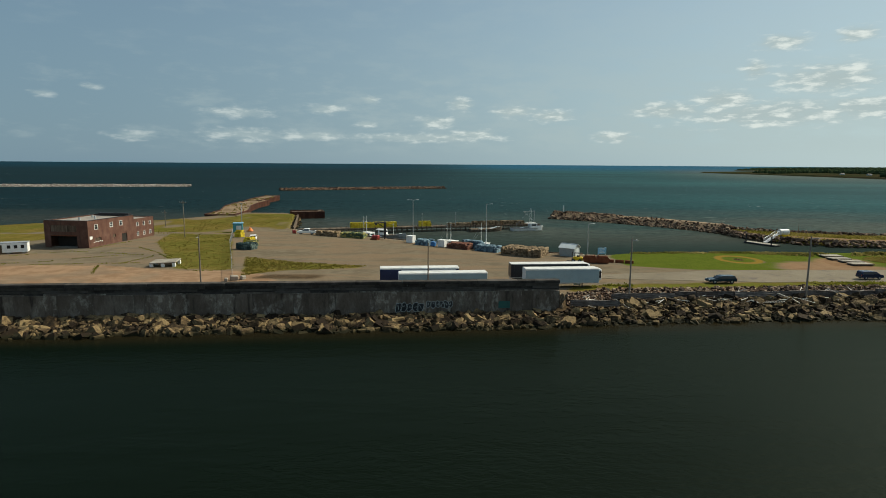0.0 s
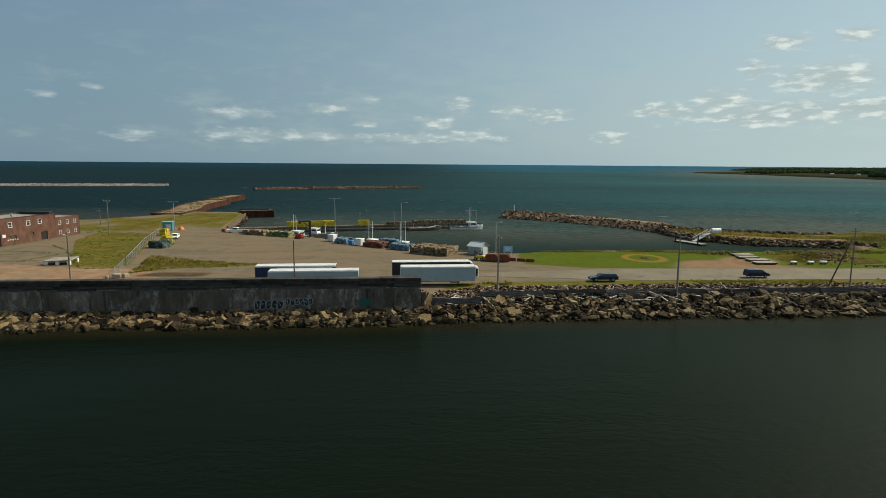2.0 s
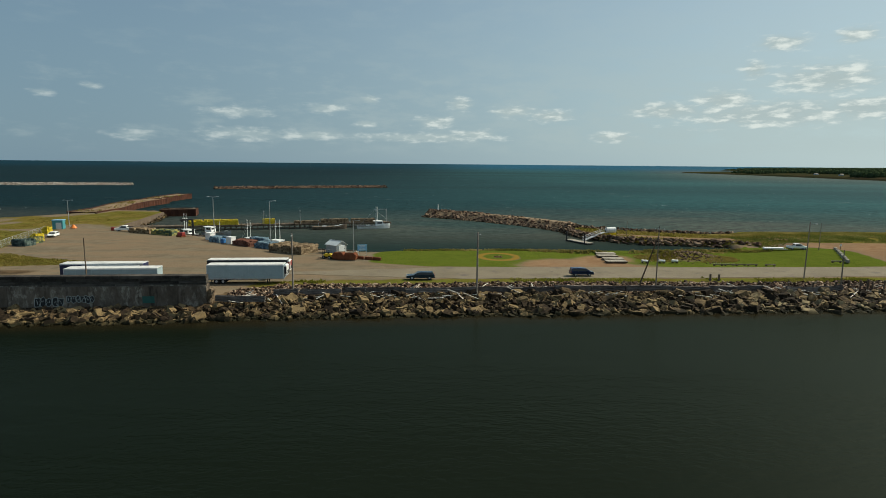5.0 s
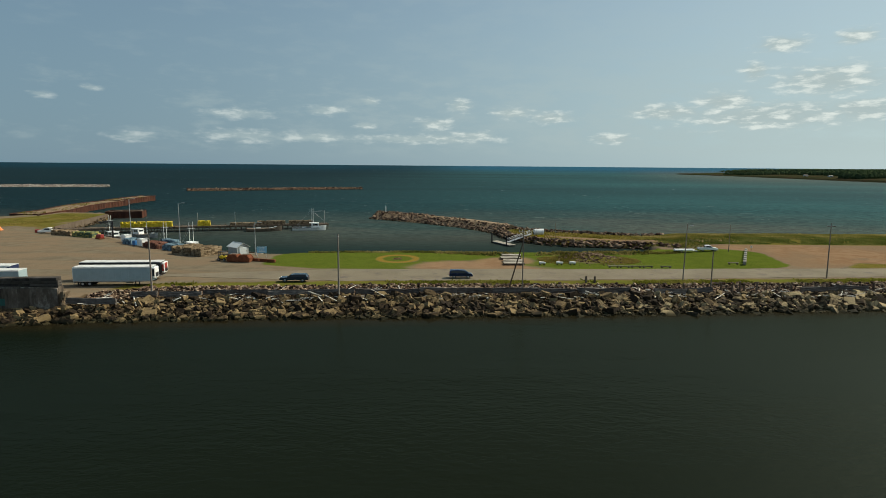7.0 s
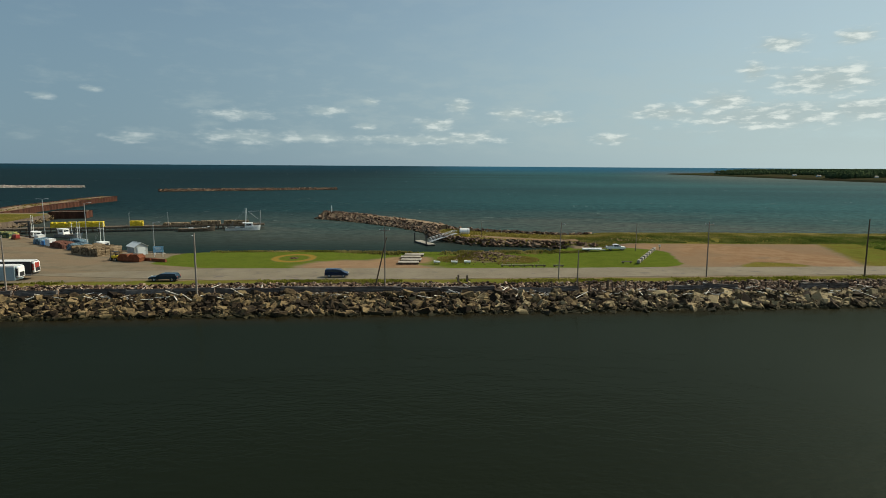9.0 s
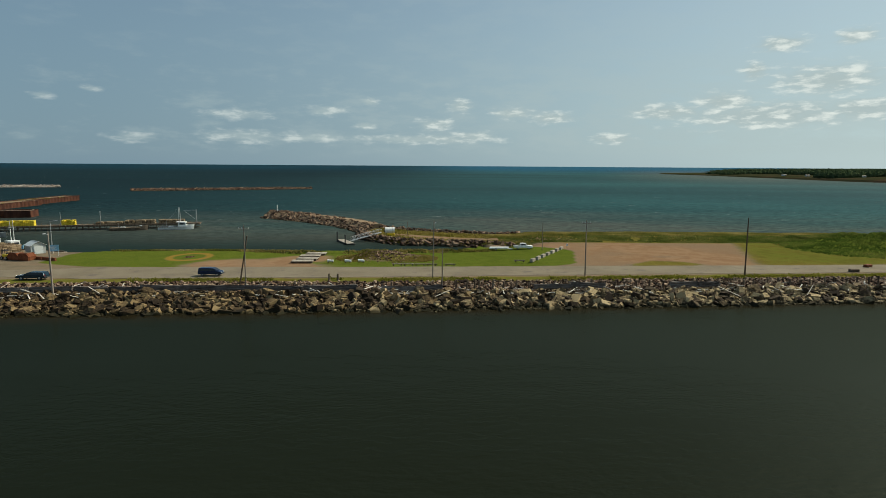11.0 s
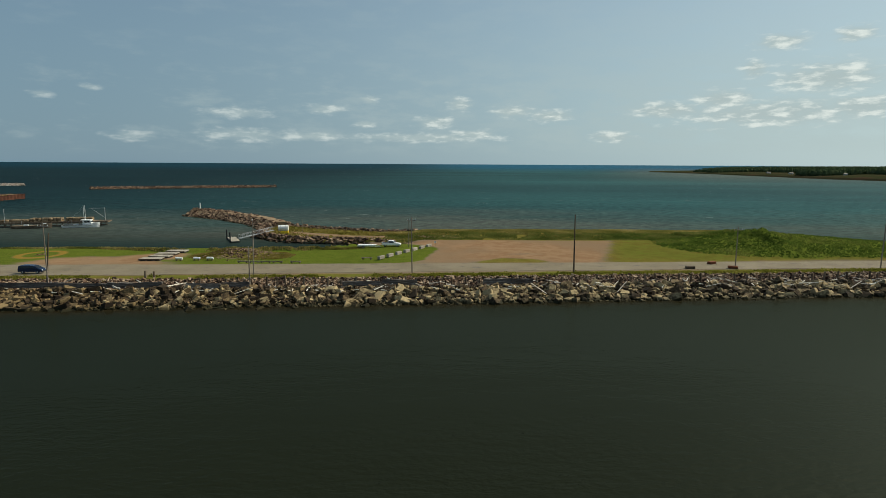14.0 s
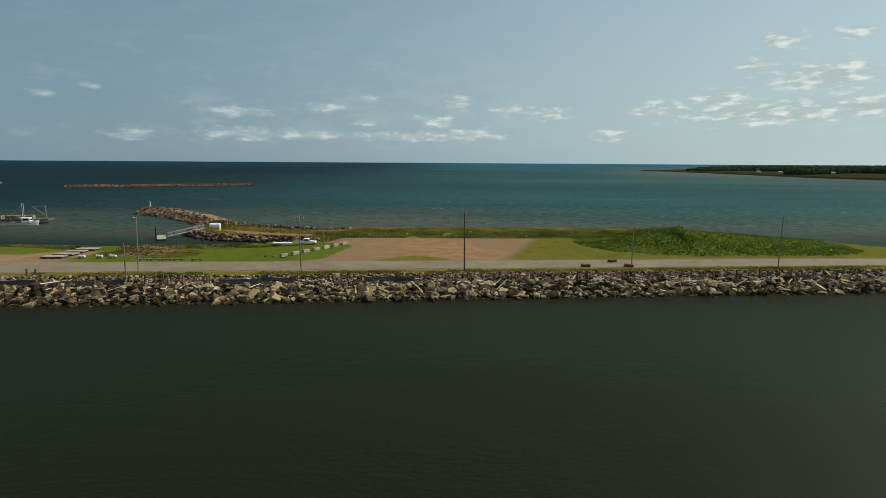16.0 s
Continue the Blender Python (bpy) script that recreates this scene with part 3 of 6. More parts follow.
# ---- rocks ----


def rock_shapes(count, seed, flat=.72):
    """Angular quarried blocks."""
    r = np.random.default_rng(seed)
    out = []
    for _ in range(count):
        bm = bmesh.new()
        if r.random() < .45:            # split slabs and blocks with worn corners
            s = np.array([r.uniform(.9, 1.4), r.uniform(.6, 1.0), r.uniform(.34, .7)]) * .5
            for c in range(8):
                corner = (np.array([c & 1, c >> 1 & 1, c >> 2]) * 2 - 1) * s * r.uniform(.8, 1.0, 3)
                for axis in r.permutation(3)[:2]:
                    cut = np.ones(3)
                    cut[axis] = r.uniform(.72, .9)
                    bm.verts.new(corner * cut)
        else:                           # rounder boulders
            s = np.array([r.uniform(.8, 1.3), r.uniform(.65, 1.0), r.uniform(.5, .85)]) * .5
            for _ in range(r.integers(15, 21)):
                d = r.normal(size=3)
                d /= np.max(np.abs(d)) ** .45 * np.linalg.norm(d) ** .55
                bm.verts.new(d * s * r.uniform(.9, 1.06))
        bmesh.ops.convex_hull(bm, input=bm.verts[:])
        loose = [v for v in bm.verts if not v.link_faces]
        bmesh.ops.delete(bm, geom=loose, context="VERTS")
        me = bpy.data.meshes.new("rock")
        bm.to_mesh(me)
        bm.free()
        out.append(me)
    return out


ROCK_SHAPES = rock_shapes(18, 3)
ROCK_DATA = []
for me in ROCK_SHAPES:
    me.materials.append(M["rock"])
    ROCK_DATA.append((np.array([v.co[:] for v in me.vertices]), [tuple(p.vertices) for p in me.polygons]))


def heap(name, places, material, parent, label=""):
    """Many rocks as one mesh: places are x, y, z, size."""
    verts, faces, base = [], [], 0
    r = np.random.default_rng(len(places))
    for x, y, z, s in places:
        v, f = ROCK_DATA[r.integers(len(ROCK_DATA))]
        rot = np.array(Euler((r.normal(0, .38), r.normal(0, .38), r.uniform(0, 6.3))).to_matrix())
        verts.append((v * s) @ rot.T + (x, y, z))
        faces += [tuple(i + base for i in q) for q in f]
        base += len(v)
    return joined(name, np.concatenate(verts).tolist(), faces, material, "stuff", label, "", parent)


def build_revetment():
    base = thing("revetment", pose(0, 0, 0), "bank of angular grey-brown armour stones above dark water", "rock bank", "", "structure")
    r = np.random.default_rng(12)
    near, rest, rubble = [], [], []
    x = -82.0
    while x < 300:
        wet = float(y_wet(x))
        top = float(y_wall(x)) - .3 if x < 19.5 else float(y_top(x)) - 7.5
        y = wet + (.2 if x < 19.5 else -.2) + r.uniform(-.6, .6)
        while y < top:
            k = (y - wet) / (top - wet)
            if x < 19.5:
                s, z = r.choice([.7, 1.05, 1.5, 2.1], p=[.25, .35, .28, .12]), -1.1 + .95 * max(k, -.1) + r.uniform(-.12, .2)
            else:
                s, z = r.choice([.55, .8, 1.05, 1.45, 2.1], p=([.22, .28, .26, .17, .07] if x > 70 else [.28, .33, .24, .12, .03])), -1.15 + 2.0 * max(k, -.1) + r.uniform(-.2, .25)
            spot = (x + r.uniform(-.7, .7), y, z, s * r.uniform(.85, 1.15))
            (near if 86 < x < 108 and s > .82 else rest).append(spot)
            y += r.uniform(.45, .75)
        if x > 21:
            y = top
            while y < float(y_top(x)) - .8:
                rubble.append((x + r.uniform(-.5, .5), y, gz(x, y) + r.uniform(-.02, .22), r.choice([.4, .6, .8], p=[.45, .4, .15])))
                rubble.append((x + r.uniform(-.5, .5), y + .3, gz(x, y) + r.uniform(-.02, .2), r.choice([.35, .5, .75], p=[.45, .4, .15])))
                y += r.uniform(.35, .6)
        x += .58
    r.shuffle(near)
    for px, py, pz, s in near[:300]:
        ob = new("rock", ROCK_SHAPES[r.integers(len(ROCK_SHAPES))])
        ob.parent = base
        ob.matrix_basis = Matrix.LocRotScale((px, py, pz), Euler((r.normal(0, .38), r.normal(0, .38), r.uniform(0, 6.3))), (s, s, s))
    rest += near[300:]
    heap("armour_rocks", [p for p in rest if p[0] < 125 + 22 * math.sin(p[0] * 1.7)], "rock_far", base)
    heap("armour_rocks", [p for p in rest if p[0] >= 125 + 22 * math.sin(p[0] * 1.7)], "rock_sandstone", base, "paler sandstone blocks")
    heap("rubble", rubble, "rubble", base)


def along(line, step):
    """Points at even steps along a line, with the way it runs."""
    pts = []
    for (x0, y0), (x1, y1) in zip(line, line[1:]):
        d = math.hypot(x1 - x0, y1 - y0)
        for k in range(int(d / step)):
            pts.append((x0 + (x1 - x0) * k * step / d, y0 + (y1 - y0) * k * step / d, (x1 - x0) / d, (y1 - y0) / d))
    return pts


def ridge_rocks(line, half, crest, step, size, seed, fall=0.0, bare=0.0):
    """Rocks over a ridge: steep sides and a rough crest; bare: how much of its further top lies open."""
    r = np.random.default_rng(seed)
    out = []
    steps = along(line, step)
    count = len(steps)
    for k, (x, y, dx, dy) in enumerate(steps):
        u = -half
        while u < half:
            top = crest * (1 - fall * k / count)
            z = (top + .9) * (1 - max(0.0, abs(u) / half - .22) / .78) - 1.2
            if k > .35 * count and abs(u - .1 * half) < bare * half and r.random() < .9:
                u += step
                continue
            out.append((x - dy * u + r.uniform(-.4, .4) * step, y + dx * u + r.uniform(-.4, .4) * step, z + r.uniform(-.25, .25), size * r.uniform(.6, 1.35)))
            u += step * r.uniform(.75, 1.2)
    return out


def core(line, half, crest, parent, material):
    bm = bmesh.new()
    rows = []
    pts = along(line, 3.0)
    for x, y, dx, dy in pts:
        rows.append([bm.verts.new((x - dy * u * half, y + dx * u * half, z)) for u, z in ((-1.02, -1), (-.3, crest - .5), (.3, crest - .5), (1.02, -1))])
    for p, q in zip(rows, rows[1:]):
        for k in range(3):
            bm.faces.new((p[k], p[k + 1], q[k + 1], q[k]))
    for e in (rows[0], rows[-1]):
        bm.faces.new(e)
    bmesh.ops.recalc_face_normals(bm, faces=bm.faces[:])
    part("core", bm, material, parent)


def build_breakwaters():
    mole = thing("breakwater", pose(0, 0, 0), "curving rubble-mound breakwater of reddish brown stones", "breakwater", "rubble breakwaters", "structure")
    line = [(53, 277), (66, 268), (80.5, 255.5), (94.5, 240.5), (104.5, 226), (108.5, 215)]
    core(line, 7.2, 2.3, mole, "dirt_deck")
    spots = ridge_rocks(line, 7.6, 2.15, .95, 1.15, 4, .08, .3)
    for edge, seed in (([(103.5, 213), (105, 205), (108.5, 193.5), (120.3, 184), (146, 179.5), (154, 174.5)], 5), ([(105, 225), (122, 213.5), (151, 201.5), (160, 205)], 6)):
        spots += ridge_rocks(edge, 2.9, 1.0, .9, 1.1, seed)
    heap("armour_rocks", spots, "rock_red", mole)
    for name, line, mat, seed in (("breakwater", [(-470, 562), (-255, 603)], "rock_pale", 8), ("breakwater", [(-145, 530), (2, 597)], "rock_red", 9)):
        far = thing(name, pose(0, 0, 0), "low detached breakwater of %s stones far out in the sea" % ("pale grey" if seed == 8 else "red-brown"), "breakwater", "rubble breakwaters", "structure")
        core(line, 5.0, .9, far, mat)
        heap("armour_rocks", ridge_rocks(line, 5.2, 1.0, 1.4, 1.7, seed), mat, far)


build_revetment()
build_breakwaters()

# ---- sea wall ----


def rugged(bm, amount, cuts, seed):
    """Breaks up the straight edges of old concrete."""
    q = np.random.default_rng(seed)
    bmesh.ops.subdivide_edges(bm, edges=[e for e in bm.edges if e.calc_length() > .6], cuts=cuts, use_grid_fill=True)
    for v in bm.verts:
        v.co += Vector(q.normal(0, amount, 3))
    bmesh.ops.triangulate(bm, faces=bm.faces[:])
    return bm


def build_seawall():
    ang = math.degrees(math.atan(.083))
    wall = thing("seawall", pose(19.3, 95.0, 0, 0, 0, ang), "tall stained dark concrete sea wall with graffiti", "sea wall", "", "structure")
    bm = B(-75, .95, 1.55, 150, 1.5, 4.3)
    part("core", bm, "concrete_dark", wall)
    r = np.random.default_rng(21)
    x, k = 0.0, 0
    while x > -96:                      # cast panels with open joints
        wd = r.uniform(5.2, 6.6)
        bm = B(0, 0, 0, wd - .05, .5, 3.7, .03)
        part("panel", bm, "concrete_dark", wall, m=pose(x - wd / 2, .12 + r.uniform(-.02, .02), 1.65))
        x -= wd
    for row, (z, h) in enumerate(((3.66, .42), (4.06, .36), (4.44, .5), (4.96, .5))):
        x = 0.0
        while x > -96:                  # courses of long cap slabs, some set back, some gone
            wd = r.uniform(2.6, 7.0)
            back = r.uniform(0, .2) if row < 3 else r.uniform(0, .05)
            part("cap_slab", B(0, 0, 0, wd - .04, 1.5 if row == 3 else 1.2, h - .03, .03), "concrete_cap", wall, m=pose(x - wd / 2, .74 + back - (.12 if row == 3 else 0), z + h / 2 - .2))
            x -= wd
    part("wall_end", rugged(B(.42, 1.0, 1.4, .8, 1.9, 2.6, 0, Euler((0, .12, 0)).to_matrix()), .13, 3, 4), "broken_end", wall, "broken brown rubble wall end")
    part("teal_patch", B(-9.2, -.14, 1.3, 1.9, .02, 1.15), "teal_stain", wall, "teal painted patch")

    def scrawl(x0, z0, width, height, n, seed):
        """Bubble shapes: a dark filled body with a pale outline and inner strokes."""
        q = np.random.default_rng(seed)
        bm, dark = bmesh.new(), bmesh.new()
        for i in range(n):
            cx = x0 + width * (i + .5) / n
            hw, hh = width / n * q.uniform(.58, .72), height * q.uniform(.42, .52)
            k = 11
            wob = q.uniform(.72, 1.12, k)
            tilt = q.uniform(-.25, .25)
            ring = [(cx + hw * math.cos(t) * f + tilt * hh * math.sin(t), z0 + q.uniform(-.06, .06) + hh * math.sin(t) * f) for t, f in zip(np.arange(k) * 2 * math.pi / k + q.uniform(0, 6), wob)]
            prism(dark, ring, -.150 - .004 * (i % 2), -.135)
            inner = [(cx + q.uniform(-.35, .35) * hw, z0 + q.uniform(-.5, .5) * hh) for _ in range(3)]
            for (xa, za), (xb, zb) in list(zip(ring, ring[1:] + ring[:1])) + list(zip(inner, inner[1:])):
                ln = math.hypot(xb - xa, zb - za)
                box(bm, (xa + xb) / 2, -.156, (za + zb) / 2, ln + .05, .012, .085 * q.uniform(.7, 1.3), 0, Euler((0, -math.atan2(zb - za, xb - xa), 0)).to_matrix())
        part("graffiti_shadow", dark, "graffiti_dark", wall, "black spray-painted shading")
        part("graffiti", bm, "graffiti", wall, "pale spray-painted graffiti strokes")

    scrawl(-26.8, 1.05, 4.4, 1.7, 5, 1)
    scrawl(-21.9, 1.5, 4.3, 1.4, 6, 2)


build_seawall()

# ---- low parapet, old piles and driftwood on the bank ----


def build_bank_ruins():
    r = np.random.default_rng(31)
    base = thing("broken_parapet", pose(0, 0, 0), "low broken dark concrete parapet among the stones", "parapet", "", "structure")
    x = 21.0
    while x < 205:
        wd = r.uniform(4.0, 8.5)
        if x < 62 or r.random() < np.interp(x, (62, 128, 140, 205), (.85, .7, .42, .38)):
            y = float(y_top(x)) - 6.6
            part("parapet_slab", rugged(B(0, 0, 0, wd - .05, .5, .95), .04, 5, int(x * 10)), "parapet", base,
                 m=pose(x + wd / 2, y + r.uniform(-.3, .3), 1.5 + r.uniform(-.15, .15), r.uniform(-20, 4), r.uniform(-1.8, 1.8), 4 + r.uniform(-3, 3)))
        x += wd
    pile = thing("timber_pile", pose(140, 109.5, 0), "short dark weathered timber pile standing in rubble", "pile", "old timber piles on the bank")
    part("post", Rd((0, 0, .2), (0, 0, 2.75), .19, .17, 7), "timber", pile)
    part("cap_board", B(0, 0, 2.77, .36, .36, .05), "timber", pile)
    n = 0
    for x in np.arange(104, 292, 2.35):
        if x > 128 or r.random() < .35:
            copy_thing(pile, pose(x + r.uniform(-.3, .3), float(y_top(x)) - 5.2 + r.uniform(-.2, .2), r.uniform(-.85, -.2), r.uniform(-5, 5), r.uniform(-5, 5), r.uniform(0, 90)))
    pile.matrix_basis = pose(138.4, float(y_top(138.4)) - 5.2, 0, 2, -3, 20)
    for i in range(330):
        x = r.uniform(24, 285)
        y = float(y_top(x)) - r.uniform(4.5, 10.5)
        length = r.choice([.8, 1.4, 2.2, 3.4, 5.0], p=[.28, .3, .22, .14, .06])
        log = thing("driftwood_log", pose(x, y, max(gz(x, y), .2) + r.uniform(.55, .95), r.uniform(-12, 12), r.uniform(-28, 28), r.normal(0, 38)), "bleached driftwood timber lying on the stones", "driftwood", "driftwood")
        if r.random() < .6:
            part("trunk", Rd((-length / 2, 0, 0), (length / 2, 0, .05), r.uniform(.06, .13), r.uniform(.03, .07), 7), "driftwood", log)
        else:
            part("plank", B(0, 0, 0, length, .2, .07, .02), "driftwood", log)


build_bank_ruins()

# ---- piers and quays ----


def sheet_pier(line, half, top, name, label, deck="dirt_deck"):
    """A filled pier walled with rusty sheet piling: corrugated faces, a cap beam and a worn deck."""
    pier = thing(name, pose(0, 0, 0), label, "pier", "", "structure")
    pts = along(line, .8) + [(*line[-1], *along(line, .8)[-1][2:])]
    bm = bmesh.new()
    for side in (-1, 1):
        prev = None
        for i, (x, y, dx, dy) in enumerate(pts):
            u = side * (half + (.22 if (i // 2) % 2 else -.02))
            a, b = bm.verts.new((x - dy * u, y + dx * u, -3.5)), bm.verts.new((x - dy * u, y + dx * u, top))
            if prev:
                bm.faces.new((prev[0], a, b, prev[1]))
            prev = (a, b)
    for e, s in ((0, -1), (-1, 1)):
        x, y, dx, dy = pts[e]
        q = [bm.verts.new((x - dy * u, y + dx * u, z)) for u, z in ((-half, -3.5), (half, -3.5), (half, top), (-half, top))]
        bm.faces.new(q)
    bmesh.ops.recalc_face_normals(bm, faces=bm.faces[:])
    part("sheet_piling", bm, "rust_pile", pier)
    bm = bmesh.new()
    prev, r = None, np.random.default_rng(len(pts))
    for x, y, dx, dy in pts:
        row = [bm.verts.new((x - dy * u * half, y + dx * u * half, top - .25 + (r.uniform(-.12, .3) if abs(u) < .9 else 0))) for u in (-.99, -.6, -.2, .2, .6, .99)]
        if prev:
            for k in range(5):
                bm.faces.new((prev[k], row[k], row[k + 1], prev[k + 1]))
        prev = row
    bmesh.ops.recalc_face_normals(bm, faces=bm.faces[:])
    part("deck", bm, deck, pier)
    bm = bmesh.new()
    for side in (-1, 1):
        for (x0, y0), (x1, y1) in zip(line, line[1:]):
            d = Vector((x1 - x0, y1 - y0, 0))
            nrm = Vector((-d.y, d.x, 0)).normalized() * half * side
            c = Vector(((x0 + x1) / 2, (y0 + y1) / 2, top)) + nrm
            box(bm, c.x, c.y, c.z, d.length, .45, .3, .03, Euler((0, 0, math.atan2(d.y, d.x))).to_matrix())
    part("cap_beam", bm, "rust_pile", pier)
    heap("spill_stones", [(x - dy * u + r.uniform(-.5, .5), y + dx * u, top - .05, r.uniform(.3, 1.0)) for x, y, dx, dy in pts[::4] for u in (r.uniform(-half, half) * .85,)], "rubble", pier)
    return pier


sheet_pier([(-94.5, 250), (-96, 272), (-104, 300), (-107, 322), (-107.5, 345)], 6.3, 2.0, "pier", "long derelict pier with rusty sheet piling and broken stony deck")
sheet_pier([(-109.5, 343), (-112, 366), (-112.5, 393)], 4.4, 2.2, "pier", "outer end of a derelict rusty sheet-pile pier", "dirt_deck")
sheet_pier([(-69, 267), (-54.5, 271)], 4.6, 2.1, "pier", "short rusty sheet-pile pier stub", "timber")


bank = thing("pier_bank", pose(0, 0, 0), "stony weedy bank spilling along the derelict pier", "rock bank", "", "structure")
heap("armour_rocks", ridge_rocks([(-86.5, 246), (-88.5, 262)], 3.4, 1.3, .9, 1.1, 14, .5) + ridge_rocks([(-54, 207), (-62, 250), (-66, 262)], 2.2, .9, .9, .9, 15), "rock_far", bank)


def quay_wall(line, z, label, face="concrete"):
    q = thing("quay", pose(0, 0, 0), label, "quay", "", "structure")
    for (x0, y0), (x1, y1) in zip(line, line[1:]):
        d = Vector((x1 - x0, y1 - y0, 0))
        mid = ((x0 + x1) / 2, (y0 + y1) / 2)
        a = math.degrees(math.atan2(d.y, d.x))
        part("wall", B(0, 0, 0, d.length + .6, 1.3 if face == "concrete" else .5, 4.0, .04), face, q, m=pose(mid[0], mid[1], z - 2.0, 0, 0, a))
        part("kerb_beam", B(0, 0, 0, d.length, .35, .28, .03), "timber", q, m=pose(mid[0], mid[1] , z + .14, 0, 0, a))


quay_wall([(36, 149.5), (22, 152.6), (6, 163.4), (-12, 175.5), (-38, 192.8), (-50, 202.5)], 1.22, "concrete fishing quay edge with timber kerb")
quay_wall([(-51.5, 203), (-62.5, 255)], 1.6, "worn dark timber quay edge", "timber")


def trap_stack(x, y, rz, n, rows, high, material, label, size=(1.05, .62, .42), loose=.06, z=None):
    """A stack of lobster traps: each is a half-round slatted cage."""
    st = thing("trap_stack", pose(x, y, gz(x, y) + .02 if z is None else z, 0, 0, rz), label, "trap stack", "stacked lobster traps")
    lx, ly, lz = size
    bm = bmesh.new()
    prism(bm, [(-ly / 2, 0), (ly / 2, 0), (ly / 2, lz * .55), (ly * .3, lz * .93), (-ly * .3, lz * .93), (-ly / 2, lz * .55)], -lx / 2, lx / 2)
    for k in range(4):
        box(bm, -ly * .36 + k * ly * .24, 0, lz * .93, .045, lx, .03)
    me = bpy.data.meshes.new("trap")
    bm.to_mesh(me)
    bm.free()
    me.materials.append(M[material])
    r = np.random.default_rng(int(abs(x * 13 + y * 7)))
    for i in range(n):
        for j in range(rows):
            for k in range(high - (1 if r.random() < .22 else 0)):
                ob = new("trap", me)
                ob.parent = st
                ob.matrix_basis = pose((i - (n - 1) / 2) * (ly + .03) + r.normal(0, loose * .3), (j - (rows - 1) / 2) * (lx + .05) + r.normal(0, loose), k * lz * .99, 0, 0, r.normal(0, 2.5))
    return st


def build_wharf():
    a, b = Vector((-50, 203, 0)), Vector((38.0, 229.5, 0))
    d = b - a
    ang = math.degrees(math.atan2(d.y, d.x))
    L = d.length
    wf = thing("wharf", pose(a.x, a.y, -1.3, 0, 0, ang), "long grey timber wharf on piles, stacked with traps", "wharf", "", "structure")
    part("deck_beam", B(L / 2, 3, 1.75, L, 6.4, .35, .03), "timber", wf)
    plank = part("deck_plank", B(0, 0, 0, .84, 6.8, .09), "timber", wf, m=pose(.45, 3, 1.98))
    for k in range(1, int(L / .9)):
        ob = new("deck_plank", plank.data)
        ob.parent = wf
        ob.matrix_basis = pose(k * .9 + .45, 3, 1.98 + (k * 37 % 7) * .004)
    pile = Rd((0, 0, -3), (0, 0, 2.25), .17, .15, 7)
    first = part("pile", pile, "timber", wf, m=pose(.5, -.25, 0))
    for k in range(1, int(L / 1.9)):
        for yy in (-.25, 6.2):
            ob = new("pile", first.data)
            ob.parent = wf
            ob.matrix_basis = pose(k * 1.9 + .5, yy, (k * 31 % 5) * .06, 0, 0, k * 40)
    part("waler", B(L / 2, -.05, .9, L, .2, .3), "timber", wf)
    part("guard_rail", B(L / 2, -.1, 2.2, L, .25, .25, .02), "timber", wf)

    def on(s, t=3.4):
        p = wf.matrix_basis @ Vector((s, t, 2.03))
        return p.x, p.y, p.z

    for s, n, mat, high, lab in ((27.0, 26, "trap_yellow", 4, "bright yellow wire lobster traps stacked on the wharf"), (46.3, 7, "trap_yellow", 4, "small stack of yellow wire traps on the wharf"),
                                 (60, 14, "rope_trap", 2, "weathered brown traps on the wharf"), (70.5, 16, "rope_trap", 3, "brown wooden traps piled on the wharf"), (81.5, 14, "rope_trap", 3, "brown wooden traps near the wharf end")):
        x, y, z = on(s)
        trap_stack(x, y, ang, n, 2 if high == 4 else 3, high, mat, lab, z=z, size=(1.1, .62, .5))
    x, y, z = on(90.5, 2.5)
    dv = thing("derrick", pose(x, y, z, 0, 0, ang), "thin steel derrick hoist at the wharf end", "hoist")
    part("mast", Rd((0, 0, 0), (0, 0, 5.2), .12), "steel", dv)
    part("boom", Rd((0, 0, 5.0), (-4.6, 0, 4.9), .07), "steel", dv)
    part("brace", Rd((-.1, 0, 1.2), (-4.4, 0, 4.8), .05), "steel", dv)
    for s in (44.5, 57.5):
        x, y, z = on(s, .6)
        p = thing("dock_post", pose(x, y, z), "slim grey post on the wharf", "post")
        part("post", Rd((0, 0, 0), (0, 0, 5.0), .09, .06), "steel", p)
        part("cap", B(0, 0, 5.05, .3, .3, .12), "steel", p)


build_wharf()

# ---- vehicles and trailers ----


def wheel(parent, x, y, r, w=.26, side=-1):
    t = part("wheel", Rd((0, -w / 2, 0), (0, w / 2, 0), r, r, 16), "rubber", parent, m=pose(x, y, r))
    part("rim", Rd((0, side * (w / 2 - .05), 0), (0, side * (w / 2 + .012), 0), r * .55, r * .5, 12), "steel", t)


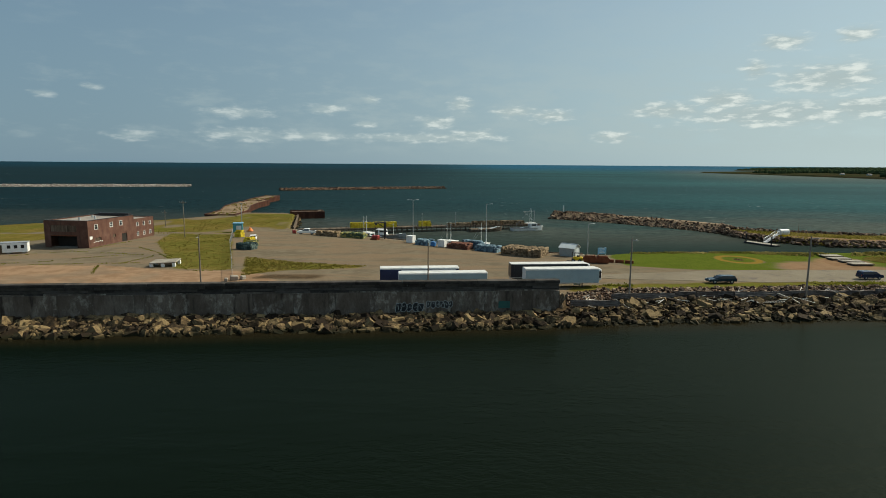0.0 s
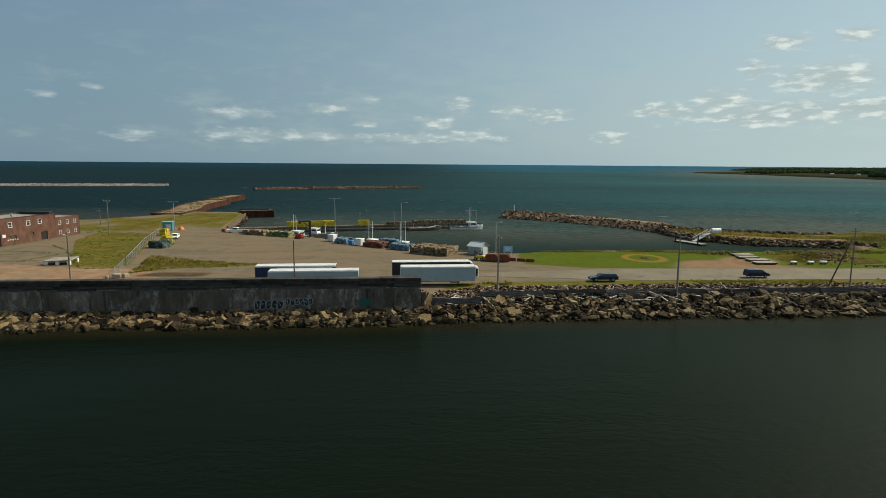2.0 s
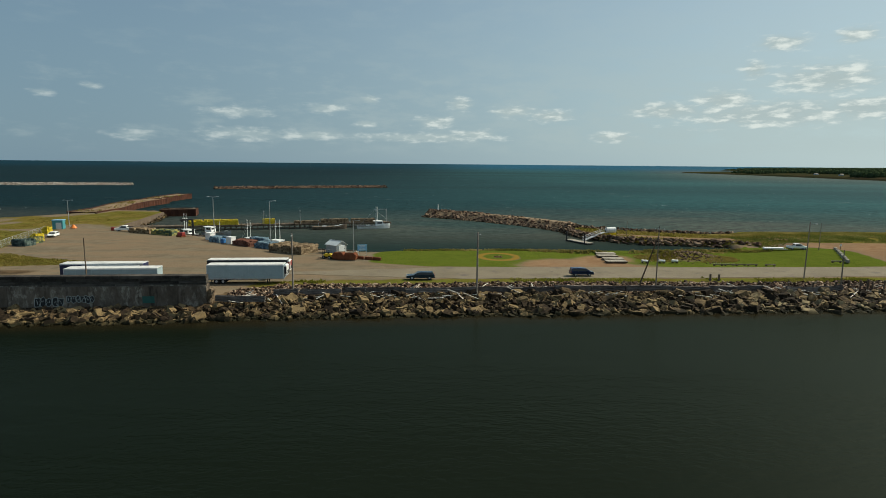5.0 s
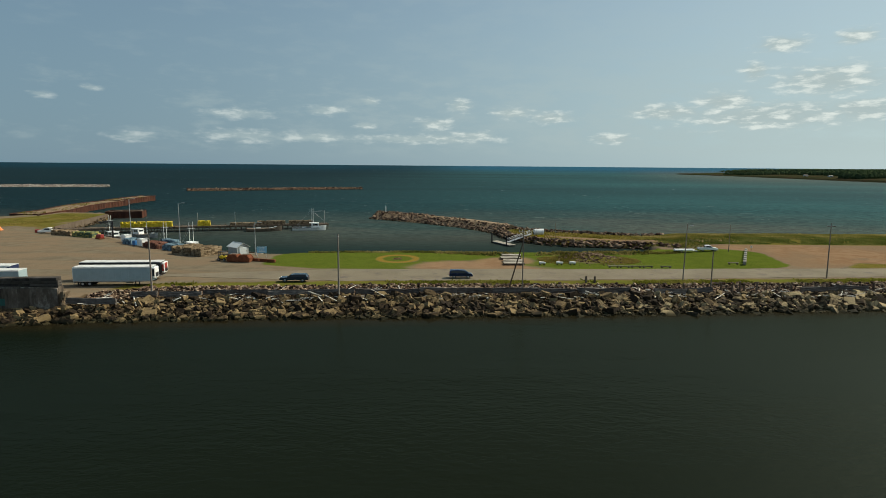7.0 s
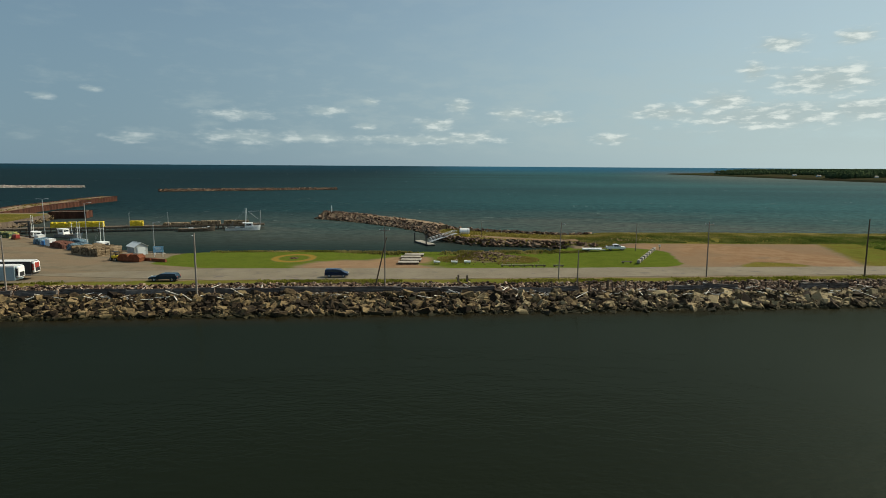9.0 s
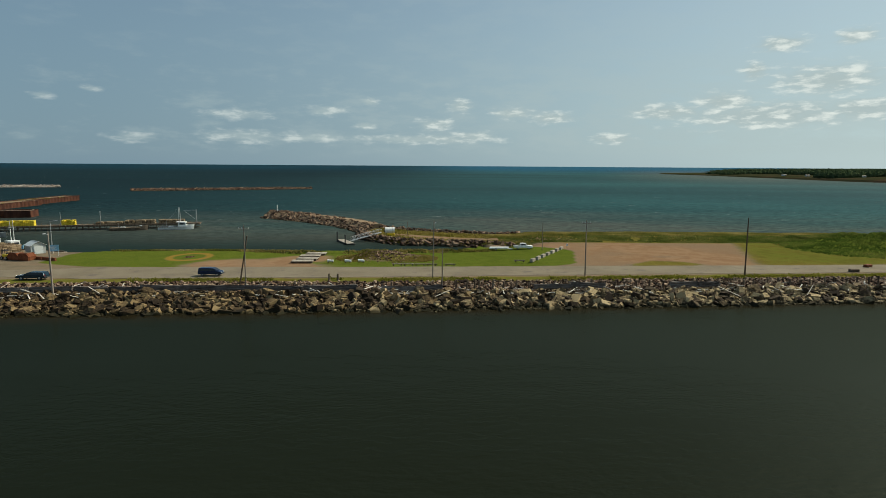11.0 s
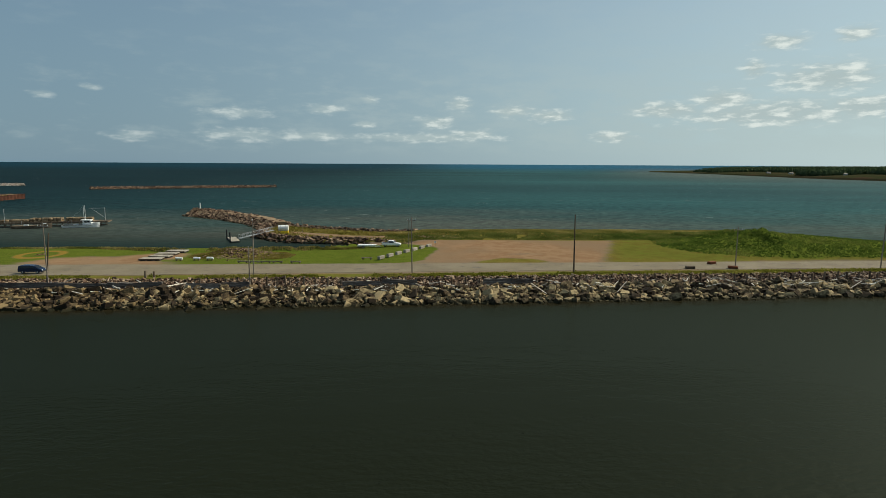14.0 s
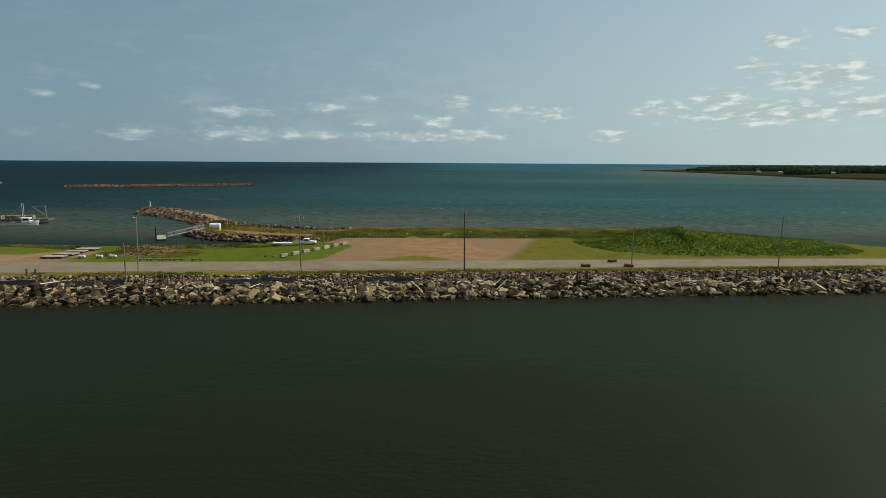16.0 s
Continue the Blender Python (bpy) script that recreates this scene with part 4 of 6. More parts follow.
def semi_trailer(x, y, rz, side, label, unit=True, long=14.6, z=None):
    t = thing("semi_trailer", pose(x, y, GROUND + .05 if z is None else z, 0, 0, rz), label, "semi trailer", "parked semi trailers")
    h0, h1, hw = .86, 3.48, 1.29
    part("body", B(0, 0, (h0 + h1) / 2, long, hw * 2, h1 - h0, .03), side, t)
    part("roof", B(0, 0, h1 + .03, long + .04, hw * 2 + .04, .10, .03), "trailer_roof", t)
    for s in (-1, 1):
        part("bottom_rail", B(0, s * (hw + .02), h0 + .08, long, .06, .2, .01), "steel", t)
        part("top_rail", B(0, s * (hw + .02), h1 - .08, long, .05, .16, .01), "steel_dark" if side == "black_side" else "white", t)
        for k in range(12):
            part("side_post", B(-long / 2 + .6 + k * (long - 1.2) / 11, s * (hw + .012), (h0 + h1) / 2, .07, .03, h1 - h0 - .3), side, t)
        part("rear_door", B(-long / 2 - .03, s * .64, (h0 + h1) / 2, .07, 1.24, h1 - h0 - .14, .01), side if side != "trailer_side" else "white", t)
        part("landing_leg", B(long / 2 - 3.0, s * .85, .43, .16, .16, .86, .01), "steel_dark", t)
        for k in (0, 1):
            wheel(t, -long / 2 + 1.6 + k * 1.2, s * 1.0, .45, .5, s)
            part("mud_flap", B(-long / 2 + .75, s * 1.0, .55, .03, .55, .7), "rubber", t) if k == 0 else None
    part("chassis", B(-long / 2 + 2.3, 0, .7, 3.6, 1.0, .3, .03), "steel_dark", t)
    part("bumper", B(-long / 2 + .1, 0, .6, .12, 2.3, .14, .01), "steel", t)
    if unit:
        u = part("cooling_unit", B(long / 2 + .3, 0, 2.35, .55, 2.0, 2.1, .14), "white", t, "white rounded cooling unit")
        part("grille", B(long / 2 + .585, 0, 1.95, .03, 1.4, .8, .01), "steel_dark", u)
        if side == "black_side":
            part("front_panel", B(long / 2 + .59, -.1, 2.75, .03, 1.3, 1.0, .01), "red", u, "red panel")
        part("side_panel", B(long / 2 + .3, -1.015, 2.4, .36, .03, 1.3, .01), "red" if side == "black_side" else "steel_dark", u)
        part("fuel_tank", Rd((long / 2 - 4.6, -.9, .8), (long / 2 - 3.4, -.9, .8), .32, .32, 12), "steel", t)
    return t


semi_trailer(21.9, 107.5, 5.0, "trailer_side", "white refrigerated semi trailer parked on gravel", long=13.7)
semi_trailer(20.5, 112.9, 5.0, "black_side", "dark-sided refrigerated semi trailer with white roof", long=14.9)
semi_trailer(.1, 102.6, 6.0, "trailer_side", "plain white semi trailer behind the sea wall", False, 15.5)
bt = semi_trailer(-4.2, 107.4, 6.0, "navy", "navy and white semi trailer with pale roof", False, 14.4)
for s in (-1, 1):
    part("white_side", B(1.6, s * 1.335, 2.2, 10.0, .03, 2.1), "white", bt, "white side panel")


def vehicle(name, x, y, rz, kind, colour, label, z=None, s=1.0):
    """A car from its side outline: body, glass house, wheels, lamps and bumpers. It faces +x."""
    c = thing(name, pose(x, y, GROUND + .05 if z is None else z, 0, 0, rz), label, "car" if kind != "pickup" else "pickup truck", "")
    c.scale = (s, s, s)
    if kind == "van":
        L, low, bonnet = 5.0, [(-2.5, .4), (2.42, .38), (2.5, .65), (2.42, .92), (1.75, 1.08), (-2.46, 1.1)], None
        cab = [(-2.42, 1.1), (1.72, 1.1), (.75, 1.68), (-.4, 1.78), (-2.0, 1.76), (-2.36, 1.66)]
        glass = [(-2.2, 1.16), (1.30, 1.16), (.62, 1.58), (-2.1, 1.6)]
        axles = (-1.5, 1.52)
    elif kind == "pickup":
        L, low = 5.7, [(-2.85, .5), (2.75, .48), (2.85, .75), (2.78, 1.05), (1.45, 1.18), (-2.83, 1.2)]
        cab = [(-1.0, 1.18), (1.42, 1.18), (.72, 1.8), (.3, 1.88), (-.75, 1.86), (-.98, 1.74)]
        glass = [(-.82, 1.24), (1.02, 1.24), (.6, 1.7), (-.78, 1.72)]
        axles = (-1.75, 1.8)
    elif kind == "capped":
        L, low = 5.4, [(-2.7, .42), (2.6, .40), (2.7, .62), (2.58, .84), (1.3, .95), (-2.68, .96)]
        cab = [(-2.6, .95), (1.28, .95), (.5, 1.42), (.0, 1.5), (-2.3, 1.48)]
        glass = [(-2.35, 1.0), (.95, 1.0), (.38, 1.36), (-2.2, 1.38)]
        axles = (-1.7, 1.65)
    else:
        L, low = 4.5, [(-2.2, .38), (2.2, .36), (2.26, .6), (2.1, .8), (1.15, .95), (-2.2, .98)]
        cab = [(-2.1, .96), (1.15, .95), (.45, 1.4), (-.2, 1.48), (-1.6, 1.44)]
        glass = [(-1.8, 1.0), (.85, 1.0), (.35, 1.36), (-1.5, 1.38)]
        axles = (-1.35, 1.38)
    hw = .95

    def rounded(outline, h, mat, nm, inset=.0):
        bm = prism(bmesh.new(), outline, -h, h)
        if inset:
            for v in bm.verts:
                v.co.y *= 1 - inset * (v.co.z - 1.0)
        bmesh.ops.bevel(bm, geom=bm.edges[:], offset=.05, segments=2, affect="EDGES", profile=.5)
        return part(nm, bm, mat, c, smooth=False)

    rounded(low, hw, colour, "body")
    rounded(cab, hw - .04, colour, "cabin", .22)
    for sd in (-1, 1):
        bm = prism(bmesh.new(), glass, sd * .80, sd * .885)
        for v in bm.verts:
            v.co.y *= 1 - .22 * (v.co.z - 1.0)
            v.co.y += sd * .035
        part("side_window", bm, "glass_dark", c)
        part("headlamp", B(max(p[0] for p in low) - .06, sd * .68, .80, .14, .34, .17, .03), "lamp_lens", c)
        part("tail_lamp", B(min(p[0] for p in low) + .02, sd * .82, .92, .08, .16, .3, .02), "red", c)
        part("mirror", B(glass[1][0] - .1, sd * 1.03, 1.2, .14, .2, .14, .03), colour, c)
        for ax in axles:
            wheel(c, ax, sd * .82, .34 if kind not in ("pickup", "capped") else .39, .24, sd)
    g0, g1 = Vector((cab[1][0], 0, cab[1][1])), Vector((cab[2][0], 0, cab[2][1]))
    mid, d = (g0 + g1) / 2, g1 - g0
    part("windscreen", B(mid.x + .02, 0, mid.z + .02, d.length * .82, 1.45, .03, .0, Euler((0, -math.atan2(d.z, d.x), 0)).to_matrix()), "glass_dark", c)
    part("front_bumper", B(max(p[0] for p in low), 0, .5, .16, 1.75, .2, .04), "steel_dark", c)
    if kind == "pickup":
        part("rear_window", B(-1.0, 0, 1.5, .04, 1.4, .36, 0), "glass_dark", c)
    part("rear_bumper", B(min(p[0] for p in low), 0, .5, .16, 1.7, .18, .04), "steel_dark", c)
    if kind == "pickup":
        part("bed_liner", B(-1.92, 0, 1.2, 1.66, 1.5, .03), "steel_dark", c)
        part("tailgate", B(-2.86, 0, .9, .06, 1.6, .5, .02), colour, c)
    return c


vehicle("minivan", 86.0, 116.9, 3, "van", "car_blue", "dark blue minivan on the shore road", 1.6, .93)
vehicle("station_wagon", 53.8, 112.0, 183, "capped", "car_teal", "low dark teal station wagon parked by the verge")
vehicle("pickup_truck", -43.4, 187.6, 185, "pickup", "white", "white crew-cab pickup truck parked on the quay", gz(-43.4, 187.6))
vehicle("car", -55.0, 170.5, -75, "car", "white", "small white hatchback parked by the fence")
vehicle("pickup_truck", 154.0, 158.2, -3, "pickup", "white", "white pickup truck towing a boat trailer", gz(154.0, 158.2), .88)
bt = thing("boat_trailer", pose(147.4, 158.0, gz(147.4, 158.0), 0, 0, -3), "white skiff on a low boat trailer", "boat trailer")
part("skiff", prism(bmesh.new(), [(-2.4, .5), (1.9, .5), (2.7, .92), (-2.4, .84)], -.8, .8), "white", bt)
part("frame", B(.6, 0, .45, 6.2, .9, .12, .02), "steel", bt)
for s in (-1, 1):
    wheel(bt, -.8, s * 1.0, .32, .2, s)

# ---- boats ----


def fishing_boat(x, y, rz, L, hull_colour, label, cabin_at=.12, masts=((-.05, 5.0),), deck="grey_white", z=-.9, cabin=True):
    b = thing("fishing_boat", pose(x, y, z, 0, 0, rz), label, "fishing boat", "moored fishing boats")
    bm = bmesh.new()
    rings = []
    for s in np.linspace(-.5, .5, 13):
        k = s + .5
        half = L * .15 * (1 - max(0, (k - .55) / .45) ** 2.2)
        sheer = 1.0 + .95 * max(0, (k - .35) / .65) ** 1.8
        rings.append([bm.verts.new((L * (s + (.03 * u if k > .9 else 0)), half * w * (1 - .35 * (1 - u)), -.5 + (sheer + .5) * u)) for w, u in ((-1, 1), (-1, .45), (-.75, 0), (.75, 0), (1, .45), (1, 1))])
    for p, q in zip(rings, rings[1:]):
        for k in range(5):
            bm.faces.new((p[k], p[k + 1], q[k + 1], q[k]))
    bm.faces.new(rings[0])
    bm.faces.new(rings[-1][::-1])
    bmesh.ops.remove_doubles(bm, verts=bm.verts[:], dist=.01)
    bmesh.ops.recalc_face_normals(bm, faces=bm.faces[:])
    part("hull", bm, hull_colour, b, smooth=False)
    bm = bmesh.new()
    rows = []
    for s in np.linspace(-.49, .46, 11):
        k = s + .5
        half = L * .15 * (1 - max(0, (k - .55) / .45) ** 2.2) * .93
        zz = .8 + .95 * max(0, (k - .35) / .65) ** 1.8
        rows.append((bm.verts.new((L * s, -half, zz)), bm.verts.new((L * s, half, zz))))
    for p, q in zip(rows, rows[1:]):
        bm.faces.new((p[0], q[0], q[1], p[1]))
    part("deck", bm, deck, b)
    part("rub_rail", B(-.08 * L, 0, 1.0, L * .8, L * .305, .08, .02), "steel_dark" if hull_colour == "white" else "timber", b)
    if cabin:
        cx = L * cabin_at
        cab = part("wheelhouse", prism(bmesh.new(), [(cx - L * .12, .8), (cx + L * .13, .9), (cx + L * .10, 2.7), (cx - L * .12, 2.75)], -L * .1, L * .1), "white", b)
        part("wheelhouse_roof", B(cx - L * .04, 0, 2.8, L * .30, L * .23, .1, .03), "white", cab)
        for s in (-1, 1):
            part("side_window", B(cx, s * (L * .1 + .01), 2.15, L * .15, .03, .55), "glass_dark", cab)
        part("front_window", B(cx + L * .113, 0, 2.2, .04, L * .16, .55, 0, Euler((0, -.18, 0)).to_matrix()), "glass_dark", cab)
    part("foredeck_hatch", B(L * .33, 0, 1.55, .8, .8, .25, .04), "grey_white", b)
    part("engine_box", B(-L * .15, 0, 1.05, 1.6, 1.1, .5, .05), "grey_white", b)
    for at, high in masts:
        ms = part("mast", Rd((L * at, 0, 1.0), (L * at, 0, 1.0 + high), .085, .055), "white", b)
        part("spreader", Rd((L * at, -.7, .6 + high * .8), (L * at, .7, .6 + high * .8), .03), "steel", ms)
        part("stay", Rd((L * at, 0, 1 + high * .95), (-L * .42, 0, 1.2), .018, n=5), "steel", ms)
    part("davit", Rd((-L * .3, L * .13, 1), (-L * .3, L * .13, 2.6), .05), "steel", b)
    return b


fishing_boat(31.9, 222.4, 14, 12.2, "white", "white lobster boat moored at the wharf end", .19, ((.09, 7.4), (.13, 7.2)))
fishing_boat(16.0, 218.6, 17, 12.5, "timber", "old dull brown open boat moored along the wharf", .1, (), cabin=False)
fishing_boat(-24.5, 189.8, -33, 11.5, "white", "white fishing boat behind the trap stacks", .1, ((.0, 7.0), (-.1, 7.0)))
fishing_boat(-17.5, 197.0, -20, 11, "steel", "grey open boat moored off the quay", -.25, ((.1, 4.0),))
fishing_boat(2.6, 170.0, -33, 11, "white", "white fishing boat with twin masts at the quay", .05, ((-.02, 7.0), (-.14, 7.0)))
fishing_boat(11.4, 165.4, -30, 11, "light_blue", "pale blue fishing boat with masts at the quay", .05, ((-.05, 7.4), (.1, 7.6)))

# ---- quay things ----
trap_stack(-35.8, 183.8, -12, 11, 3, 4, "rope_trap", "weathered brown lobster traps stacked on the quay")
trap_stack(-27.3, 180.8, -16, 12, 3, 4, "trap_green", "green and yellow lobster traps stacked on the quay")
trap_stack(-5.0, 165.2, -32, 7, 3, 4, "trap_blue", "blue-grey lobster traps beside white bins")
trap_stack(4.7, 158.3, -32, 10, 3, 4, "trap_red", "dull red lobster traps stacked on the quay")
trap_stack(12.1, 154.0, -30, 10, 3, 4, "trap_blue", "faded blue lobster traps stacked on the quay")
trap_stack(8.4, 159.6, -32, 9, 2, 5, "trap_blue", "pale blue wire lobster traps along the quay edge")
trap_stack(20.7, 146.8, -27, 16, 6, 5, "rope_trap", "large block of weathered wooden lobster traps")
trap_stack(-51.0, 152.6, 75, 5, 4, 4, "trap_teal", "dark green traps stacked by the fence")
trap_stack(-52.9, 160.6, 75, 4, 2, 5, "trap_yellow", "yellow wire traps stacked by the fence")
trap_stack(-61.4, 177.6, 75, 3, 2, 5, "trap_yellow", "tall yellow trap stack beside the fence")
trap_stack(-51.0, 157.3, 75, 4, 2, 4, "trap_green", "green and brown traps on the gravel")


def tote(x, y, rz, colour, label, s=1.0):
    t = thing("fish_bin", pose(x, y, gz(x, y), 0, 0, rz), label, "fish bin", "insulated fish bins")
    part("tub", B(0, 0, 1.05 * s, 2.2 * s, 1.9 * s, 1.9 * s, .1), colour, t)
    part("lid", B(0, 0, 2.05 * s, 2.3 * s, 2.0 * s, .14, .05), colour, t)
    for k in (-1, 1):
        part("skid", B(k * .7 * s, 0, .06, .3, 1.8 * s, .12), "timber", t)


tote(-9.1, 169.8, -32, "white", "white insulated bin standing on the quay")
tote(0.0, 160.8, -30, "white", "white insulated bin between trap stacks", .95)
tote(-2.5, 162.0, -30, "blue", "blue plastic bin beside traps", .6)
tote(-47.6, 188.5, 20, "red", "low red plastic bin on the quay", .5)

cr = thing("jib_crane", pose(-17.4, 177.7, gz(-17.4, 177.7), 0, 0, -150), "black steel jib crane on the quay", "crane")
part("column", B(0, 0, 2.7, .55, .55, 5.4, .04), "steel_dark", cr)
part("jib", B(1.6, 0, 5.3, 3.9, .35, .4, .03), "steel_dark", cr)
part("brace", Rd((.2, 0, 3.8), (2.2, 0, 5.1), .1), "steel_dark", cr)
part("hoist", B(2.9, 0, 4.9, .5, .4, .5, .05), "steel_dark", cr)
part("base_plate", B(0, 0, .05, 1.1, 1.1, .1), "steel_dark", cr)

rb = thing("winch", pose(-20.2, 175.6, gz(-20.2, 175.6), 0, 0, -30), "rusty red winch machine on the quay", "winch")
part("drum", Rd((-.8, 0, .8), (.8, 0, .8), .7, .7, 14), "red", rb)
part("frame", B(0, 0, .3, 2.4, 1.6, .5, .06), "rust_red", rb)
part("engine_cover", B(1.0, 0, 1.0, .7, 1.2, 1.0, .1), "red", rb)


def shed(x, y, rz):
    s = thing("shed", pose(x, y, GROUND, 0, 0, rz), "small pale grey shed with a light metal gable roof", "shed")
    w, d, h, rg = 3.2, 3.9, 2.05, 2.95
    part("wall", prism(bmesh.new(), [(-w / 2, 0), (w / 2, 0), (w / 2, h), (0, rg), (-w / 2, h)], -d / 2, d / 2), "shed_grey", s)
    for k in (-1, 1):
        a = math.atan2(rg - h, w / 2)
        part("roof_panel", B(k * (w / 4 + .1), 0, (h + rg) / 2 + .07, w / 2 / math.cos(a) + .35, d + .5, .07, .01, Euler((0, k * a, 0)).to_matrix()), "grey_white", s)
    dr = part("door", B(0, -d / 2 - .04, 1.0, 2.0, .07, 1.9, .01), "grey_white", s)
    part("handle", B(.9, -d / 2 - .1, 1.05, .05, .06, .2), "steel_dark", dr)
    part("ridge_cap", B(0, 0, rg + .1, .4, d + .5, .06), "steel", s)


shed(31.6, 145.4, 52)


def tractor(x, y, rz):
    t = thing("forklift", pose(x, y, GROUND, 0, 0, rz), "yellow forklift parked beside rusty bins", "forklift")
    part("body", B(-.3, 0, .85, 2.0, 1.2, .7, .12), "yellow", t)
    part("counterweight", B(-1.2, 0, .8, .6, 1.2, .8, .15), "yellow", t)
    part("cabin_roof", B(-.2, 0, 2.1, 1.3, 1.15, .08, .03), "steel_dark", t)
    for a in (-1, 1):
        for b in (-.8, .4):
            part("roof_post", Rd((b, a * .5, 1.1), (b, a * .5, 2.1), .04), "steel_dark", t)
        part("mast_rail", B(.95, a * .35, 1.2, .1, .1, 2.2), "steel_dark", t)
        part("fork", B(1.6, a * .3, .15, 1.1, .12, .06), "steel_dark", t)
        for b in (-.9, .6):
            wheel(t, b, a * .6, .38, .3, a)
    part("seat", B(-.4, 0, 1.3, .5, .5, .5, .08), "rubber", t)


tractor(31.2, 136.0, 160)
for x, y, rz, lab in ((34.2, 135.2, -12, "open rusty red steel bin"), (36.9, 134.6, -8, "rounded rusty orange steel bin")):
    t = thing("scrap_bin", pose(x, y, GROUND, 0, 0, rz), lab + " on gravel", "bin", "rusty scrap bins")
    part("tub", prism(bmesh.new(), [(-1.3, .1), (1.3, .1), (1.5, 1.0), (.9, 1.7), (-.9, 1.7), (-1.5, 1.0)], -1.1, 1.1), "rust_red", t)
    for k in (-1, 1):
        part("rib", prism(bmesh.new(), [(-1.34, .08), (1.34, .08), (1.56, 1.0), (.93, 1.76), (-.93, 1.76), (-1.56, 1.0)], k * .8 - .06, k * .8 + .06), "rust_red", t)
    part("scrap", B(0, 0, 1.72, 1.6, 1.6, .12, .05), "timber", t)
for i, (x, y) in enumerate(((38.9, 135.6), (41.0, 134.9), (43.0, 134.2))):
    t = thing("barrier_block", pose(x, y, GROUND, 0, 0, -18), "low rust-red timber barrier beside the lawn", "barrier", "rust-red barriers")
    part("beam", B(0, 0, .35, 1.95, .5, .7, .05), "rust_red", t)
    for k in (-1, 1):
        part("foot", B(k * .7, 0, .06, .3, .8, .12), "rust_red", t)
sg = thing("notice_board", pose(38.6, 141.6, GROUND, 0, 0, 14), "blue and white harbour notice board on posts", "sign")
for k in (-1, 1):
    part("post", B(k * .95, 0, 1.3, .12, .12, 2.6), "white", sg)
part("panel", B(0, -.09, 1.85, 2.3, .06, 1.5, .01), "light_blue", sg)
for k in range(4):
    part("text_bar", B(-.1 + .1 * (k % 2), -.125, 2.35 - k * .3, 1.5 - .25 * (k % 3), .01, .09), "white", sg)

# ---- lamp posts and utility poles ----


def utility_pole(x, y, h, lean=(0, 0), arm=True, lamp=False, r=.15, label="", colour="pole_wood", z=None, base=0.0):
    p = thing("utility_pole", pose(x, y, (gz(x, y) if z is None else z) - .3, lean[0], lean[1], 4), label or "weathered grey wooden utility pole beside the road", "utility pole", "utility poles")
    part("pole", Rd((0, 0, 0), (0, 0, h + .3), r, r * .62, 10), colour, p)
    if arm:
        part("crossarm", B(0, -.14, h - .35, 1.9, .1, .13), "pole_wood", p)
        for k in (-.85, -.3, .85):
            part("insulator", Rd((k, -.14, h - .28), (k, -.14, h - .05), .05, .03, 8), "grey_white", p)
    if lamp:
        a = part("lamp_arm", Rd((0, 0, h - .2), (.2, -1.3, h + .1), .035, n=6), "steel", p)
        part("lamp_head", B(.22, -1.5, h + .08, .22, .6, .14, .04), "steel", a)
    if base:
        part("base_block", Rd((0, 0, -.2), (0, 0, base + .3), .34, .26, 10), "concrete", p)
    return p


def lamp_post(x, y, h, label="tall slim grey steel lamp post on the quay", heads=1, z=None):
    p = thing("lamp_post", pose(x, y, gz(x, y) if z is None else z, 0, 0, 10), label, "lamp post", "lamp posts")
    part("column", Rd((0, 0, 0), (0, 0, h), .13, .07, 10), "steel", p)
    part("base", Rd((0, 0, 0), (0, 0, .5), .25, .22, 10), "concrete", p)
    for k in range(heads):
        s = (-1) ** k
        a = part("arm", Rd((0, 0, h - .05), (s * 1.1, 0, h + .1), .045, n=6), "steel", p)
        part("lamp_head", B(s * 1.35, 0, h + .08, .7, .28, .14, .05), "steel", a)


utility_pole(32.3, 99.8, 11.4, arm=False, lamp=True, r=.17, label="grey wooden pole with a small lamp on the stone bank")
utility_pole(64.1, 101.9, 11.8, arm=False, lamp=True, r=.19, label="stout grey pole with a small lamp among stones", base=1.0)
utility_pole(94.5, 108.2, 10.6, lean=(12, 13), arm=False, r=.15, label="dark leaning wooden pole stub beside another pole", colour="timber")
utility_pole(96.8, 105.2, 12.6, arm=True, lamp=False, r=.13)
utility_pole(130.3, 116.0, 11.4, lean=(0, 1.2), arm=False, lamp=True, r=.13)
utility_pole(132.2, 107.8, 8.2, arm=False, r=.14, label="short bare grey pole rising from the rubble bank")
utility_pole(161.5, 119.8, 11.4, lean=(0, -.6), arm=True, r=.14)
utility_pole(194.8, 120.8, 12.0, lean=(0, -.6), arm=False, r=.17, label="dark wooden utility pole on the grass verge", colour="timber")
utility_pole(231.2, 127.0, 9.0, arm=True, r=.13)
utility_pole(263.5, 128.0, 10.8, lean=(0, 1), arm=False, lamp=True, r=.14)
utility_pole(-42.0, 101.0, 10.0, arm=False, lamp=True, r=.16, label="pale wooden lamp pole behind the sea wall")
utility_pole(-2.4, 98.6, 9.3, arm=False, r=.13, label="plain dark wooden pole behind the sea wall", colour="timber")
utility_pole(-77.5, 176.5, 11.0, arm=True, r=.13, label="thin grey utility pole beside the brick building")
utility_pole(-97.0, 206.0, 5.6, arm=True, r=.13, label="short T-shaped pole on the grass by the sea")
utility_pole(158.8, 156.4, 7.3, arm=False, r=.11, label="slim pole at the corner of the lawn")
utility_pole(120.5, 199.0, 4.6, arm=False, r=.1, label="thin dark post on the grassy breakwater", colour="timber")
lamp_post(-8.6, 171.6, 12.4, heads=2, z=gz(-8.6, 171.6))
lamp_post(11.7, 157.9, 12.2, z=gz(11.7, 157.9))
lamp_post(36.0, 145.0, 8.0, z=GROUND)
